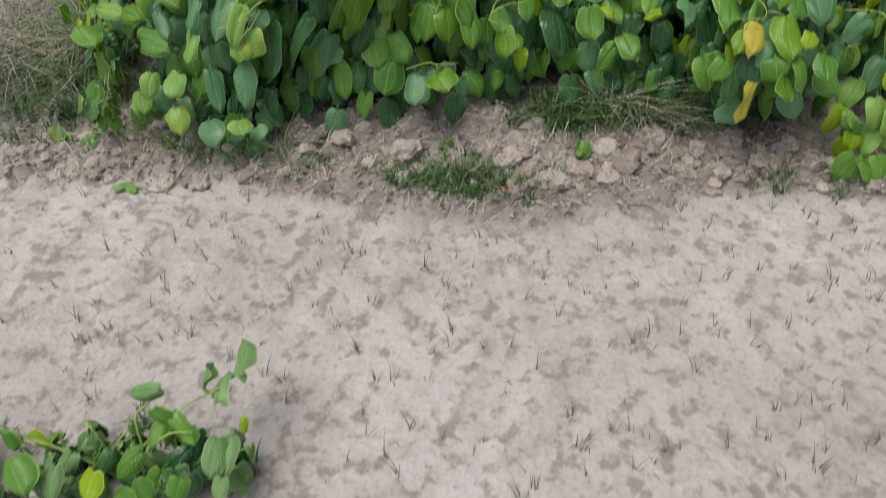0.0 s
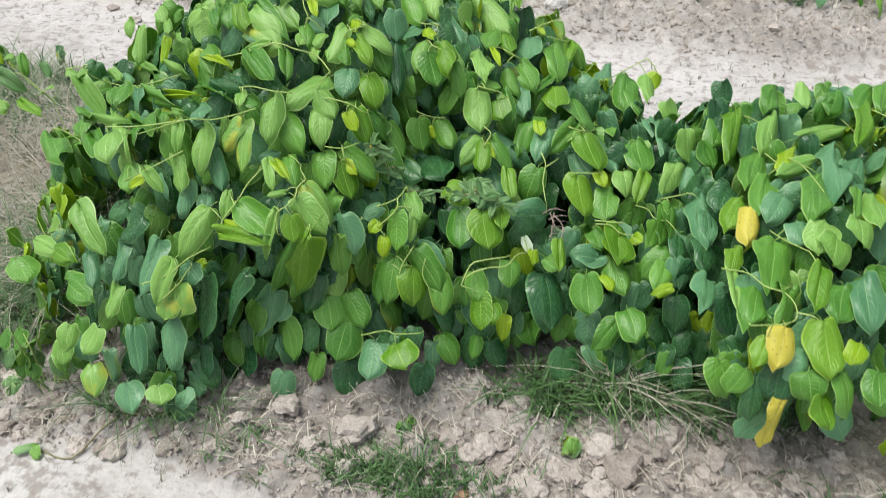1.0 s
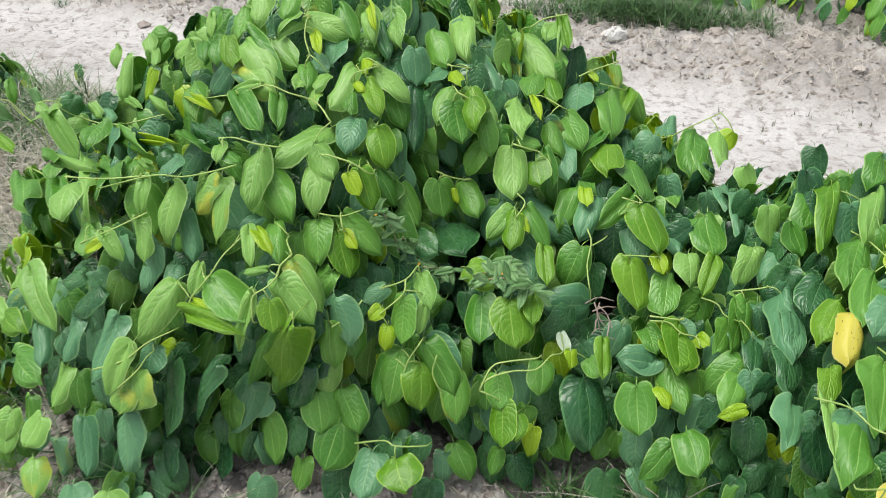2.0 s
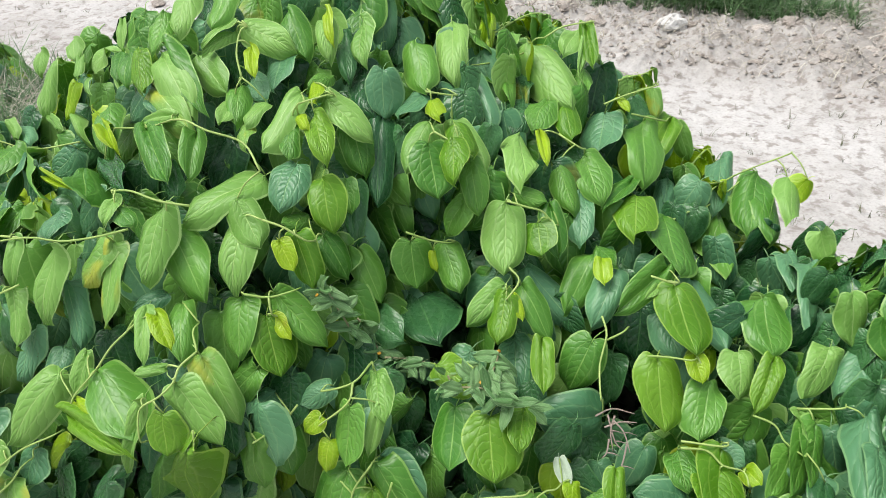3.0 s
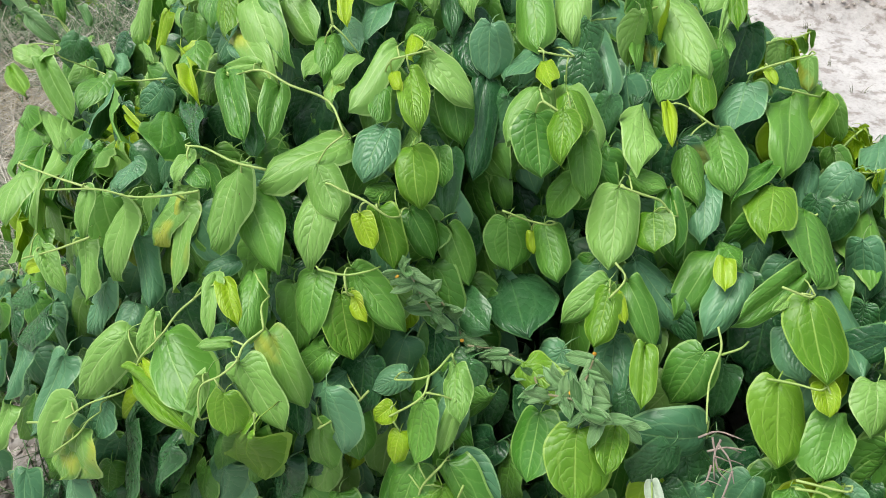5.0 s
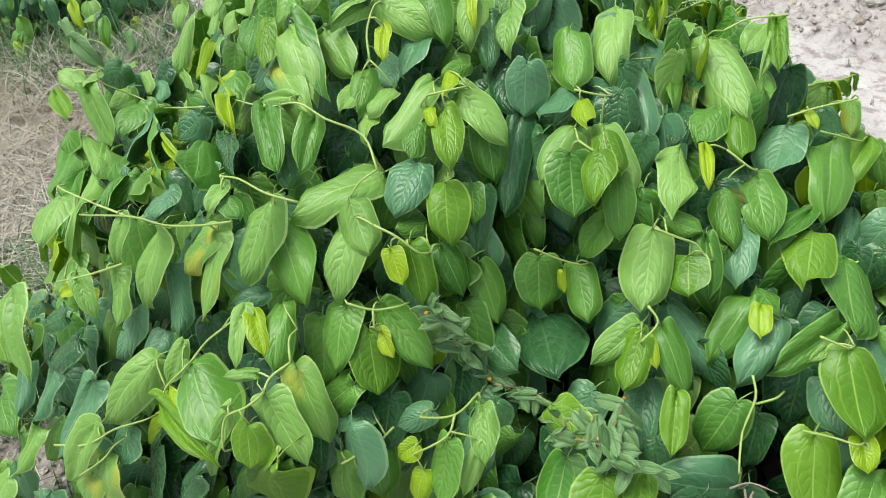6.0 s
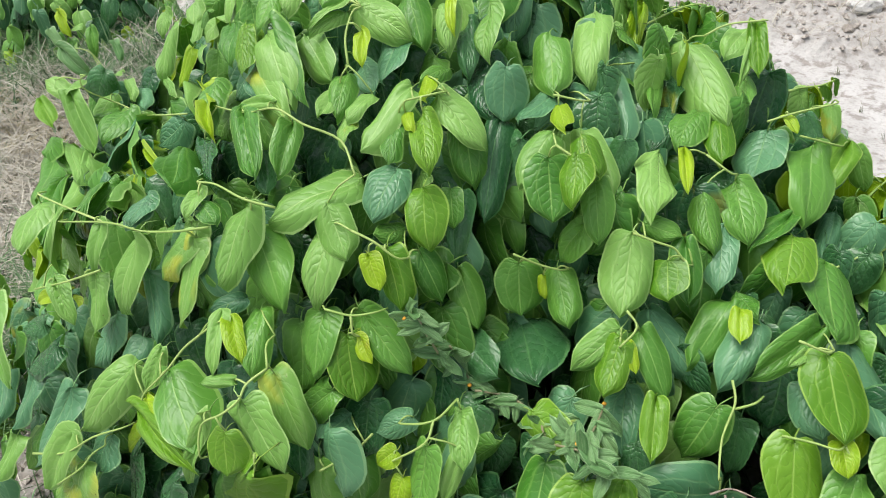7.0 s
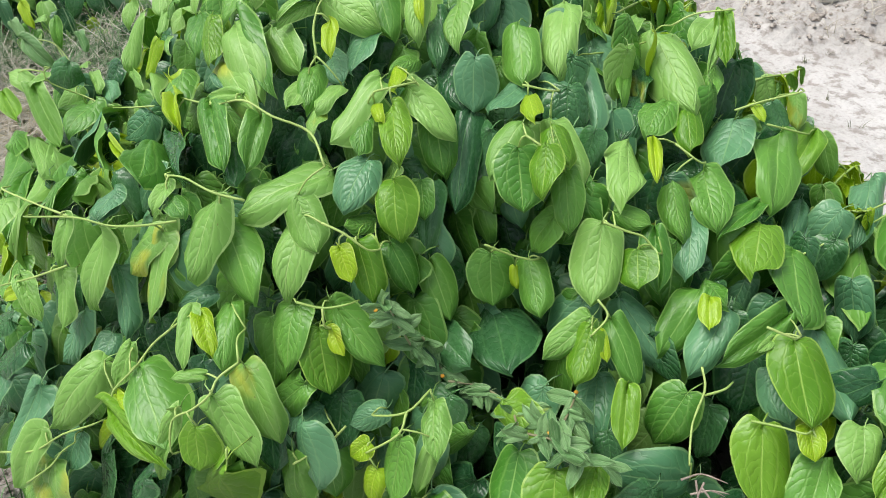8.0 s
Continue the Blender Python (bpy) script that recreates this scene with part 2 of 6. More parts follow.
def ground_z(x, y):
    x, y = np.asarray(x, float), np.asarray(y, float)
    one, two, df, db = bed_mask(x, y)
    low = 1 - 0.5 * smooth(-0.8, -1.5, x)
    z = low * (0.022 * one * smooth(-0.03, 0.12, df) + 0.09 * smooth(0.1, 0.7, df) * smooth(0.05, -0.5, db))
    z = z + 0.045 * two
    z = z + 0.010 * rough(x, y, 0.7, 12, 8)
    dents = np.clip(rough(x, y, 8.0, 0, 12) - 0.75, 0, 1.2) * np.clip(rough(x, y, 13.0, 12, 10) + 0.4, 0, 1)
    z = z - 0.012 * dents
    lumps = np.abs(rough(x, y, 4.0, 20, 8)) * 0.018 + np.abs(rough(x, y, 10.0, 28, 10)) * 0.021 + np.abs(rough(x, y, 21.0, 10, 10)) * 0.012 - 0.018
    z = z + (one + two) * 0.9 * lumps + (1 - np.clip(one + two, 0, 1)) * (0.004 * rough(x, y, 5.0, 38, 8) + 0.0015 * rough(x, y, 16.0, 20, 10))
    return z


def mesh_object(name, verts, faces, mat, parent=None, smooth_it=True):
    me = bpy.data.meshes.new(name)
    me.from_pydata(verts, [], faces)
    me.materials.append(mat)
    if smooth_it:
        me.polygons.foreach_set("use_smooth", [True] * len(me.polygons))
    ob = new(name, me)
    ob.parent = parent
    return ob


def build_ground():
    def axis(lo, hi, step, far):
        mids = list(np.arange(lo, hi + step / 2, step))
        out, d = [], step
        e = hi
        while e < far:
            d *= 1.35
            e += d
            out.append(e)
        back, d, e = [], step, lo
        while e > -far:
            d *= 1.35
            e -= d
            back.append(e)
        return np.array(back[::-1] + mids + out)
    xs, ys = axis(-3.6, 2.2, 0.014, 400), axis(0.4, 6.2, 0.018, 400)
    ys = np.sort(np.concatenate([ys, np.arange(1.809, 2.4, 0.018)]))
    gx, gy = np.meshgrid(xs, ys)
    near = smooth(9, 6, np.abs(gx)) * smooth(10, 7.5, np.abs(gy))
    gz = ground_z(gx, gy) * near
    nx, ny = len(xs), len(ys)
    idx = np.arange(nx * ny).reshape(ny, nx)
    quads = np.stack([idx[:-1, :-1], idx[:-1, 1:], idx[1:, 1:], idx[1:, :-1]], -1).reshape(-1, 4)
    ob = mesh_object("ground", np.stack([gx, gy, gz], -1).reshape(-1, 3).tolist(), quads.tolist(), SOIL)
    one, two, df, db = bed_mask(gx, gy)
    att = ob.data.attributes.new("bed", "FLOAT", "POINT")
    att.data.foreach_set("value", (np.clip(one * (1 - 0.55 * smooth(-0.9, -1.5, gx)) + two * 0.6, 0, 1) * near).ravel().astype(np.float32))
    return tagged(ob, "pale dry sandy field soil with low cloddy planting beds", "soil", kind="structure")


build_ground()


# ---- building blocks ----
def part(name, bm, mat, parent, label=""):
    me = bpy.data.meshes.new(name)
    bm.to_mesh(me)
    bm.free()
    me.materials.append(mat)
    me.polygons.foreach_set("use_smooth", [True] * len(me.polygons))
    ob = new(name, me)
    ob.parent = parent
    return tagged(ob, label)


def glide(row, t):
    """Smooth value at t (0 to 1) along an even row of numbers (Catmull-Rom)."""
    k = min(int(t * (len(row) - 1)), len(row) - 2)
    f = t * (len(row) - 1) - k
    q = [row[max(k - 1, 0)], row[k], row[k + 1], row[min(k + 2, len(row) - 1)]]
    return 0.5 * (2 * q[1] + (q[2] - q[0]) * f + (2 * q[0] - 5 * q[1] + 4 * q[2] - q[3]) * f * f + (3 * q[1] - q[0] - 3 * q[2] + q[3]) * f ** 3)


def leaf_shape(seed, fat=0.4, heart=0.08, fold=0.25, droop=0.3, wave=0.04, curl=0.2, nu=8, nv=11):
    """Vertices, faces and uv of one heart-shaped blade, base at the origin, tip near (0, 1, -droop), upper side +z, and its stalk."""
    r = random.Random(seed)
    ph, ph2, ph3 = r.uniform(0, 6.3), r.uniform(0, 6.3), r.uniform(0, 6.3)
    twist, lop, hook = r.uniform(-0.35, 0.35), r.uniform(-0.07, 0.07), r.uniform(-0.10, 0.14)
    sway, turn_up = r.uniform(-0.10, 0.10), r.uniform(-0.3, 0.9)
    wide = (0.0, 0.33, 0.62, 0.85, 0.97, 1.0, 0.93, 0.75, 0.36, 0.0)
    along = (0.0, -0.8 * heart, -0.6 * heart, 0.06, 0.22, 0.40, 0.60, 0.78, 0.905, 1.0)
    verts, uvs, faces = [], [], []
    for j in range(nv + 1):
        v = j / nv
        w = fat * max(0.0, glide(wide, v))
        rim = glide(along, v)
        for i in range(nu + 1):
            u = -1 + 2 * i / nu
            k = abs(u)
            ph_side = ph + (1.9 if u > 0 else 0)
            x = u * w * (1 + lop * u) * (1 + 0.045 * k * math.sin(v * 13 + ph_side))
            y = v + (rim - v) * k ** 1.25
            quilt = 0.010 * math.sin(math.pi * min(1.0, k * 1.15)) * abs(math.sin((v - 0.30 * k) * 10.5 + ph2)) * (1 - v) ** 0.4
            z = fold * fat * (k - 0.62 * k * k) * (1 - 0.5 * v) - droop * v * v + quilt
            z -= curl * fat * k ** 2.6 * (1 - (turn_up if u * sway > 0 else 0))
            z += wave * math.sin(v * 9 + ph_side) * u * u + 0.4 * wave * math.sin(v * 19 + ph3 + 2 * u) * k ** 3
            z += twist * x * v + sway * math.sin(3.4 * v + ph) * u + 0.03 * math.sin(6.0 * v + ph2)
            x *= 1 - 0.22 * abs(curl * u)
            x += lop * v * v + hook * max(0.0, v - 0.6) ** 2
            verts.append((x, y, z))
            uvs.append(((u + 1) / 2, v))
    for j in range(nv):
        for i in range(nu):
            a = j * (nu + 1) + i
            faces.append((a, a + 1, a + nu + 2, a + nu + 1))
    # stalk: a thin three-sided strip that bends back from the base
    at = len(verts)
    bend = r.uniform(-0.08, 0.08)
    for k, (y, z, x) in enumerate(((0.05, 0.002, 0), (-0.06, 0.020, bend * 0.3), (-0.15, 0.0, bend), (-0.22, -0.14, bend * 1.8))):
        for dx, dz in ((-0.010, 0), (0.010, 0), (0, -0.014)):
            verts.append((x + dx, y, z + dz))
            uvs.append((0.5, 0.5))
        if k:
            q = at + 3 * (k - 1)
            faces += [(q, q + 1, q + 4, q + 3), (q + 1, q + 2, q + 5, q + 4), (q + 2, q, q + 3, q + 5)]
    return np.array(verts), faces, uvs


SHAPES = {
    "flat": dict(fat=0.37, heart=0.055, fold=0.36, droop=0.24, wave=0.055, curl=0.32),
    "heart": dict(fat=0.44, heart=0.11, fold=0.30, droop=0.20, wave=0.040, curl=0.32),
    "folded": dict(fat=0.33, heart=0.05, fold=1.10, droop=0.28, wave=0.040, curl=0.10),
    "cupped": dict(fat=0.39, heart=0.06, fold=0.22, droop=0.30, wave=0.040, curl=0.45),
    "wavy": dict(fat=0.36, heart=0.055, fold=0.40, droop=0.24, wave=0.085, curl=0.25),
    "slim": dict(fat=0.27, heart=0.05, fold=0.50, droop=0.24, wave=0.040, curl=0.25),
}
BLADES, MESHES = {}, {}


def blade(shape, seed, coarse=False):
    key = (shape, seed, coarse)
    if key not in BLADES:
        BLADES[key] = leaf_shape(hash_of(shape) + seed * 31, nu=6 if coarse else 10, nv=11 if coarse else 16, **SHAPES[shape])
    return BLADES[key]


def hash_of(word):
    return sum((i + 3) * ord(c) for i, c in enumerate(word))


def leaf_mesh(shape, seed, tone):
    key = (shape, seed, tone)
    if key not in MESHES:
        verts, faces, uvs = blade(shape, seed)
        me = bpy.data.meshes.new("leaf")
        me.from_pydata(verts.tolist(), [], faces)
        layer = me.uv_layers.new(name="blade")
        loops = [uvs[i] for f in faces for i in f]
        layer.data.foreach_set("uv", [c for q in loops for c in q])
        me.materials.append(LEAF[tone])
        me.polygons.foreach_set("use_smooth", [True] * len(me.polygons))
        MESHES[key] = me
    return MESHES[key]


def frame_of(base, axis, normal, length, width):
    """Matrix that sets a blade at base, along axis, with its upper side towards normal."""
    y = Vector(axis).normalized()
    x = y.cross(Vector(normal)).normalized()
    z = x.cross(y)
    m = Matrix((x * width, y * length, z * length)).transposed().to_4x4()
    m.translation = base
    return m


def leaf_cloud(name, rows, mats, parent, label=""):
    """Many blades joined into one mesh: rows of (matrix, shape, seed, tone index)."""
    vs, fs, uv, mi, at = [], [], [], [], 0
    for m, shape, seed, tone in rows:
        verts, faces, uvs = blade(shape, seed, True)
        a = np.array(m)
        vs.append(verts @ a[:3, :3].T + a[:3, 3])
        fs.extend([tuple(i + at for i in f) for f in faces])
        uv.extend([uvs[i] for f in faces for i in f])
        mi.extend([tone] * len(faces))
        at += len(verts)
    me = bpy.data.meshes.new(name)
    me.from_pydata(np.concatenate(vs).tolist(), [], fs)
    layer = me.uv_layers.new(name="blade")
    layer.data.foreach_set("uv", np.array(uv, np.float32).ravel())
    for t in mats:
        me.materials.append(LEAF[t])
    me.polygons.foreach_set("material_index", mi)
    me.polygons.foreach_set("use_smooth", [True] * len(fs))
    ob = new(name, me)
    ob.parent = parent
    return tagged(ob, label, kind="stuff")


def tube(bm, pts, r0, r1, sides=6):
    """A tapered stalk along points."""
    pts = [Vector(p) for p in pts]
    rings = []
    for i, p in enumerate(pts):
        d = (pts[min(i + 1, len(pts) - 1)] - pts[max(i - 1, 0)]).normalized()
        s = d.orthogonal().normalized()
        t = d.cross(s)
        r = r0 + (r1 - r0) * i / (len(pts) - 1)
        rings.append([bm.verts.new(p + (s * math.cos(a) + t * math.sin(a)) * r) for a in [6.2832 * k / sides for k in range(sides)]])
    for a, b in zip(rings, rings[1:]):
        off = min(range(sides), key=lambda k: (a[0].co - b[k].co).length)
        for k in range(sides):
            bm.faces.new((a[k], a[(k + 1) % sides], b[(k + 1 + off) % sides], b[(k + off) % sides]))
    bm.faces.new(rings[-1])
    bm.faces.new(rings[0][::-1])


def bow(pts, n=4):
    """Smooth line through points (Catmull-Rom)."""
    pts = [Vector(p) for p in pts]
    q = [2 * pts[0] - pts[1], *pts, 2 * pts[-1] - pts[-2]]
    out = []
    for i in range(1, len(q) - 2):
        a, b, c, d = q[i - 1], q[i], q[i + 1], q[i + 2]
        for k in range(n):
            t = k / n
            out.append(0.5 * ((2 * b) + (c - a) * t + (2 * a - 5 * b + 4 * c - d) * t * t + (3 * b - a - 3 * c + d) * t ** 3))
    return out + [pts[-1]]


def blades_patch(name, rows, mat, label, category, parent=None):
    """Grass: rows of (x, y, z, length, lean direction, lean, width) become curved tapering blades in one mesh."""
    vs, fs, at = [], [], 0
    for x, y, z, length, turn, lean, width in rows:
        dx, dy = math.cos(turn), math.sin(turn)
        sx, sy = -dy * width / 2, dx * width / 2
        n = 4
        for k in range(n + 1):
            t = k / n
            out, up = length * (lean * t * t + 0.12 * t), length * (t - 0.5 * min(lean, 1.2) * t * t)
            w = 1 - t ** 1.6
            cx, cy, cz = x + dx * out, y + dy * out, z + up
            vs.append((cx - sx * w, cy - sy * w, cz))
            vs.append((cx, cy, cz - 0.2 * width * w))
            vs.append((cx + sx * w, cy + sy * w, cz))
        for k in range(n):
            a = at + 3 * k
            fs += [(a, a + 1, a + 4, a + 3), (a + 1, a + 2, a + 5, a + 4)]
        at += 3 * (n + 1)
    ob = mesh_object(name, vs, fs, mat, parent)
    return tagged(ob, label, category, kind="stuff")


# ---- the bushes ----
class Mound:
    def __init__(self, cx, cy, left, right, front, back, top, foot):
        self.c, self.ax, self.ay, self.top, self.foot = (cx, cy), (left, right), (front, back), top, foot

    def at(self, turn, rise, shell):
        """Place and outward normal on a shell of the crown: turn round it, rise 0 at the rim to 1 at the top."""
        e = rise * math.pi / 2
        ca, sa = math.cos(turn), math.sin(turn)
        a = self.ax[1] if ca > 0 else self.ax[0]
        b = self.ay[1] if sa > 0 else self.ay[0]
        k = math.cos(e) ** 1.43 * shell
        h = (self.top - self.foot) * math.sin(e) ** 1.28 * shell
        p = Vector((self.c[0] + a * ca * k, self.c[1] + b * sa * k, self.foot + h))
        nrm = Vector((ca / a, sa / b, (0.3 + 0.9 * rise) / self.top)).normalized()
        return p, nrm

    def inside(self, p):
        """Below 1 inside the crown, about 1 on its skin."""
        dx, dy = p.x - self.c[0], p.y - self.c[1]
        return (dx / self.ax[dx > 0]) ** 2 + (dy / self.ay[dy > 0]) ** 2 + (p.z / self.top) ** 2


def hanging(p, nrm, r, size, slack=0.35):
    """Frame of a leaf that hangs by its base from p, upper side outwards."""
    out = Vector((nrm.x, nrm.y, 0))
    out = out.normalized() if out.length > 0.05 else Vector((r.uniform(-1, 1), -1, 0)).normalized()
    turn = r.gauss(0, 0.55)
    out = Matrix.Rotation(turn, 3, "Z") @ out
    axis = (out * (r.uniform(0.05, 0.75) + 0.5 * max(0.0, nrm.z)) + Vector((0, 0, -1)) + Vector((r.gauss(0, slack), r.gauss(0, slack), 0)) * 0.6).normalized()
    normal = out + Vector((r.gauss(0, 0.3), r.gauss(0, 0.3), r.uniform(0.2, 0.9) + 1.3 * max(0.0, nrm.z)))
    return frame_of(p, axis, normal, size, size * r.uniform(0.85, 1.12))


TONES = ("old", "mid", "pale", "young", "grey")


def under_crest(p, room=0.03):
    """Inside the falling back line of the crop row, which sinks from the big bush to the lower one."""
    h = np.interp(p.x, (-1.2, -1.0, -0.9, -0.83, -0.5, -0.3, -0.1, 0.18, 0.33, 0.42, 0.60, 0.70, 1.1), (0.30, 0.38, 0.55, 0.70, 0.86, 0.93, 0.95, 0.79, 0.65, 0.56, 0.54, 0.60, 0.60))
    return p.y > 4.0 or p.x < -1.2 or p.z < h - (0.55 if p.x > 0 else 0.42) * (p.y - 2.93) - room


def crown_rows(mound, r, count, shells, sizes, weights, origin, keep=lambda p: True):
    rows = []
    while len(rows) < count:
        turn, rise = r.uniform(0, 6.2832), r.random() ** 1.5
        p, nrm = mound.at(turn, rise, r.uniform(*shells))
        if not keep(p) or not under_crest(p, 0.06) or p.z < ground_z(p.x, p.y) + 0.05:
            continue
        size = r.uniform(*sizes)
        tone = r.choices(range(len(weights)), weights)[0]
        if tone == 3:
            size *= 0.75
        m = hanging(p - origin + Vector((0, 0, size * 0.3)), nrm, r, size)
        rows.append((m, r.choice(("flat", "flat", "heart", "folded", "cupped", "wavy", "slim")), r.randrange(6), tone))
    return rows


def empty(name, place):
    ob = new(name)
    ob.location = place
    return ob


def build_bush(name, mound, seed, label, counts, sizes, bare, bridge=None, skirt=None):
    """Stool, woody stems and the leaves inside and behind the outer ones; bare(p): where single leaves stand instead."""
    r = random.Random(seed)
    base = Vector((mound.c[0], mound.c[1], float(ground_z(mound.c[0], mound.c[1]))))
    bush = tagged(empty(name, base), label, "bush", "bushes of the crop row")
    for k in range(11):
        bm = bmesh.new()
        turn = k * 0.571 + r.uniform(-0.2, 0.2)
        tip, nrm = mound.at(turn, r.uniform(0.25, 0.8), 0.78)
        foot = Vector((0.08 * math.cos(turn), 0.08 * math.sin(turn), -0.03))
        tip -= base
        knee = foot.lerp(tip, 0.5) + Vector((0, 0, 0.10))
        tube(bm, bow((foot, knee, tip)), 0.010, 0.004)
        part("stem", bm, WOOD, bush)
    # mostly the dark tone: shade inside the crown is put into the colour
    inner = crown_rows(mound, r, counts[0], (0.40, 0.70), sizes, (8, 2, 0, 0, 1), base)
    leaf_cloud("inner_leaves", inner, TONES, bush, "leaves inside the crown, toned dark for the shade there")
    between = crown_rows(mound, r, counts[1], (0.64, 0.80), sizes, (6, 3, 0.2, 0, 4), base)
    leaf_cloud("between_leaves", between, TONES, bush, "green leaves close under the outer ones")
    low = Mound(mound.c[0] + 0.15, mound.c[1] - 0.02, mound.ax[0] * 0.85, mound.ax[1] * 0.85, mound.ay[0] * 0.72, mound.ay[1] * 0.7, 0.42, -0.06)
    leaf_cloud("low_inner_leaves", crown_rows(low, r, counts[0] // 2, (0.5, 1.0), sizes, (8, 2, 0, 0), base), TONES, bush, "leaves low inside the bush, toned dark for the shade there")
    if bridge:
        # dark tones again, as painted shade in the gap between the bushes
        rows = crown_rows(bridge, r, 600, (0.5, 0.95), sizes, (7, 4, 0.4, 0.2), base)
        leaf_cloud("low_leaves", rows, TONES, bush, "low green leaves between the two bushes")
    if skirt:
        # dark tones stand in for the shade under the front leaves
        x0, x1, y0, y1, many = skirt
        rows = []
        for k in range(many):
            x = r.uniform(x0, x1)
            y = r.uniform(y0, y1)
            z = float(ground_z(x, y)) + r.uniform(0.05, 0.12) + 0.55 * (y - y0)
            size = r.uniform(0.055, 0.09)
            rows.append((hanging(Vector((x, y, z + 0.3 * size)) - base, Vector((0.2, -1, 0.6)), r, size), r.choice(("flat", "heart", "cupped", "wavy")), r.randrange(6), r.choices(range(4), (7, 4, 0.4, 0.5))[0]))
        leaf_cloud("skirt_leaves", rows, TONES, bush, "lowest leaves hanging just over the soil")
    if counts[2]:
        outer = crown_rows(mound, r, counts[2], (0.90, 1.02), sizes, (1.2, 4.5, 4.5, 3, 3), base, lambda p: not bare(p))
        leaf_cloud("back_leaves", outer, TONES, bush, "")
    return bush


def hang_leaf(bush, base, tip, width, tone, shape, turn=0):
    """One leaf from its stalk end to its tip, upper side towards the sky and the open front."""
    base, tip = Vector(base), Vector(tip)
    along = tip - base
    e = along.normalized()
    n = Vector((max(-0.15, min(0.35, 0.5 * (base.x + 0.2))), -0.80, 0.30 + 1.25 * base.z))
    n = (n - e * n.dot(e)).normalized()
    n = Matrix.Rotation(radians(turn), 3, e) @ n
    d = SHAPES[shape]["droop"]
    a = math.atan(d)
    y, z = e * math.cos(a) + n * math.sin(a), n * math.cos(a) - e * math.sin(a)
    length = along.length / math.sqrt(1 + d * d)
    seed = int(abs(base.x * 911 + base.z * 577)) % 9
    span = 2 * np.abs(blade(shape, seed)[0][:, 0]).max()
    x = y.cross(z)
    m = Matrix((x * (width / span), y * length, z * length)).transposed().to_4x4()
    m.translation = base - bush.location
    ob = new("leaf", leaf_mesh(shape, seed, tone))
    ob.parent = bush
    ob.matrix_basis = m
    BASES.setdefault(bush.name, []).append(base)
    PLACED.setdefault(bush.name, []).append((base.lerp(tip, 0.4), along.length))
    return ob


PLACED, SHOOTS, BASES = {}, {}, {}


def petioles(bush, reach):
    """Short leaf stalks from the shoots to the leaves that hang near them."""
    for base in BASES[bush.name]:
        node = min(SHOOTS[bush.name], key=lambda p: (p - base).length)
        if 0.008 < (node - base).length < reach:
            bm = bmesh.new()
            mid = node.lerp(base, 0.55) + Vector((0, -0.003, 0.007))
            tube(bm, bow([q - bush.location for q in (node, mid, base)], 3), 0.0014, 0.0011, 5)
            part("petiole", bm, SHOOT, bush)


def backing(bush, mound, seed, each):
    """Leaves that hang close behind the outer ones and fill the crown, the deeper ones toned dark for shade."""
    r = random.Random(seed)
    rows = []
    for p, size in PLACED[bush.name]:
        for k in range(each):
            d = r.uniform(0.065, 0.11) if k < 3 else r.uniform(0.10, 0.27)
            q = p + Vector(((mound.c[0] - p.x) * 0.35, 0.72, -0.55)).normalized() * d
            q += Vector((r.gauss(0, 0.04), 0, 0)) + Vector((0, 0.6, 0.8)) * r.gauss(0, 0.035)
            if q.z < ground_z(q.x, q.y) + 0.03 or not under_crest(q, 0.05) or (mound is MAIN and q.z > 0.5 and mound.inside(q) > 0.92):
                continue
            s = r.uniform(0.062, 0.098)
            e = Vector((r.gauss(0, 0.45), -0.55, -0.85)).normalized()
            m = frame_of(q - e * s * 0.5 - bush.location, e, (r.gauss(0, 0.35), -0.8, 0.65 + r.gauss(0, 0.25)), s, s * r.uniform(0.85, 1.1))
            # from the fourth on mostly dark: depth shade is put into the tone
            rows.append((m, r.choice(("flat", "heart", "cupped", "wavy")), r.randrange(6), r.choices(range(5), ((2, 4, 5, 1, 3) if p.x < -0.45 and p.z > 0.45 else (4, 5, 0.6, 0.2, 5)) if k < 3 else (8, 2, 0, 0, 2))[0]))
    leaf_cloud("backing_leaves", rows, TONES, bush, "green leaves behind the outer ones, the deeper toned dark for shade")


def shoot(bush, *pts):
    """A pale green shoot that tapers to a soft hooked tip."""
    bm = bmesh.new()
    pts = [Vector(p) - bush.location for p in pts]
    run = (pts[-1] - pts[-2]).normalized()
    pts.append(pts[-1] + run * 0.008 + Vector((0, 0.015, -0.006)))
    line = bow(pts)
    tube(bm, line, 0.0017, 0.0012)
    SHOOTS.setdefault(bush.name, []).extend(p + bush.location for p in line)
    return part("shoot", bm, SHOOT, bush)


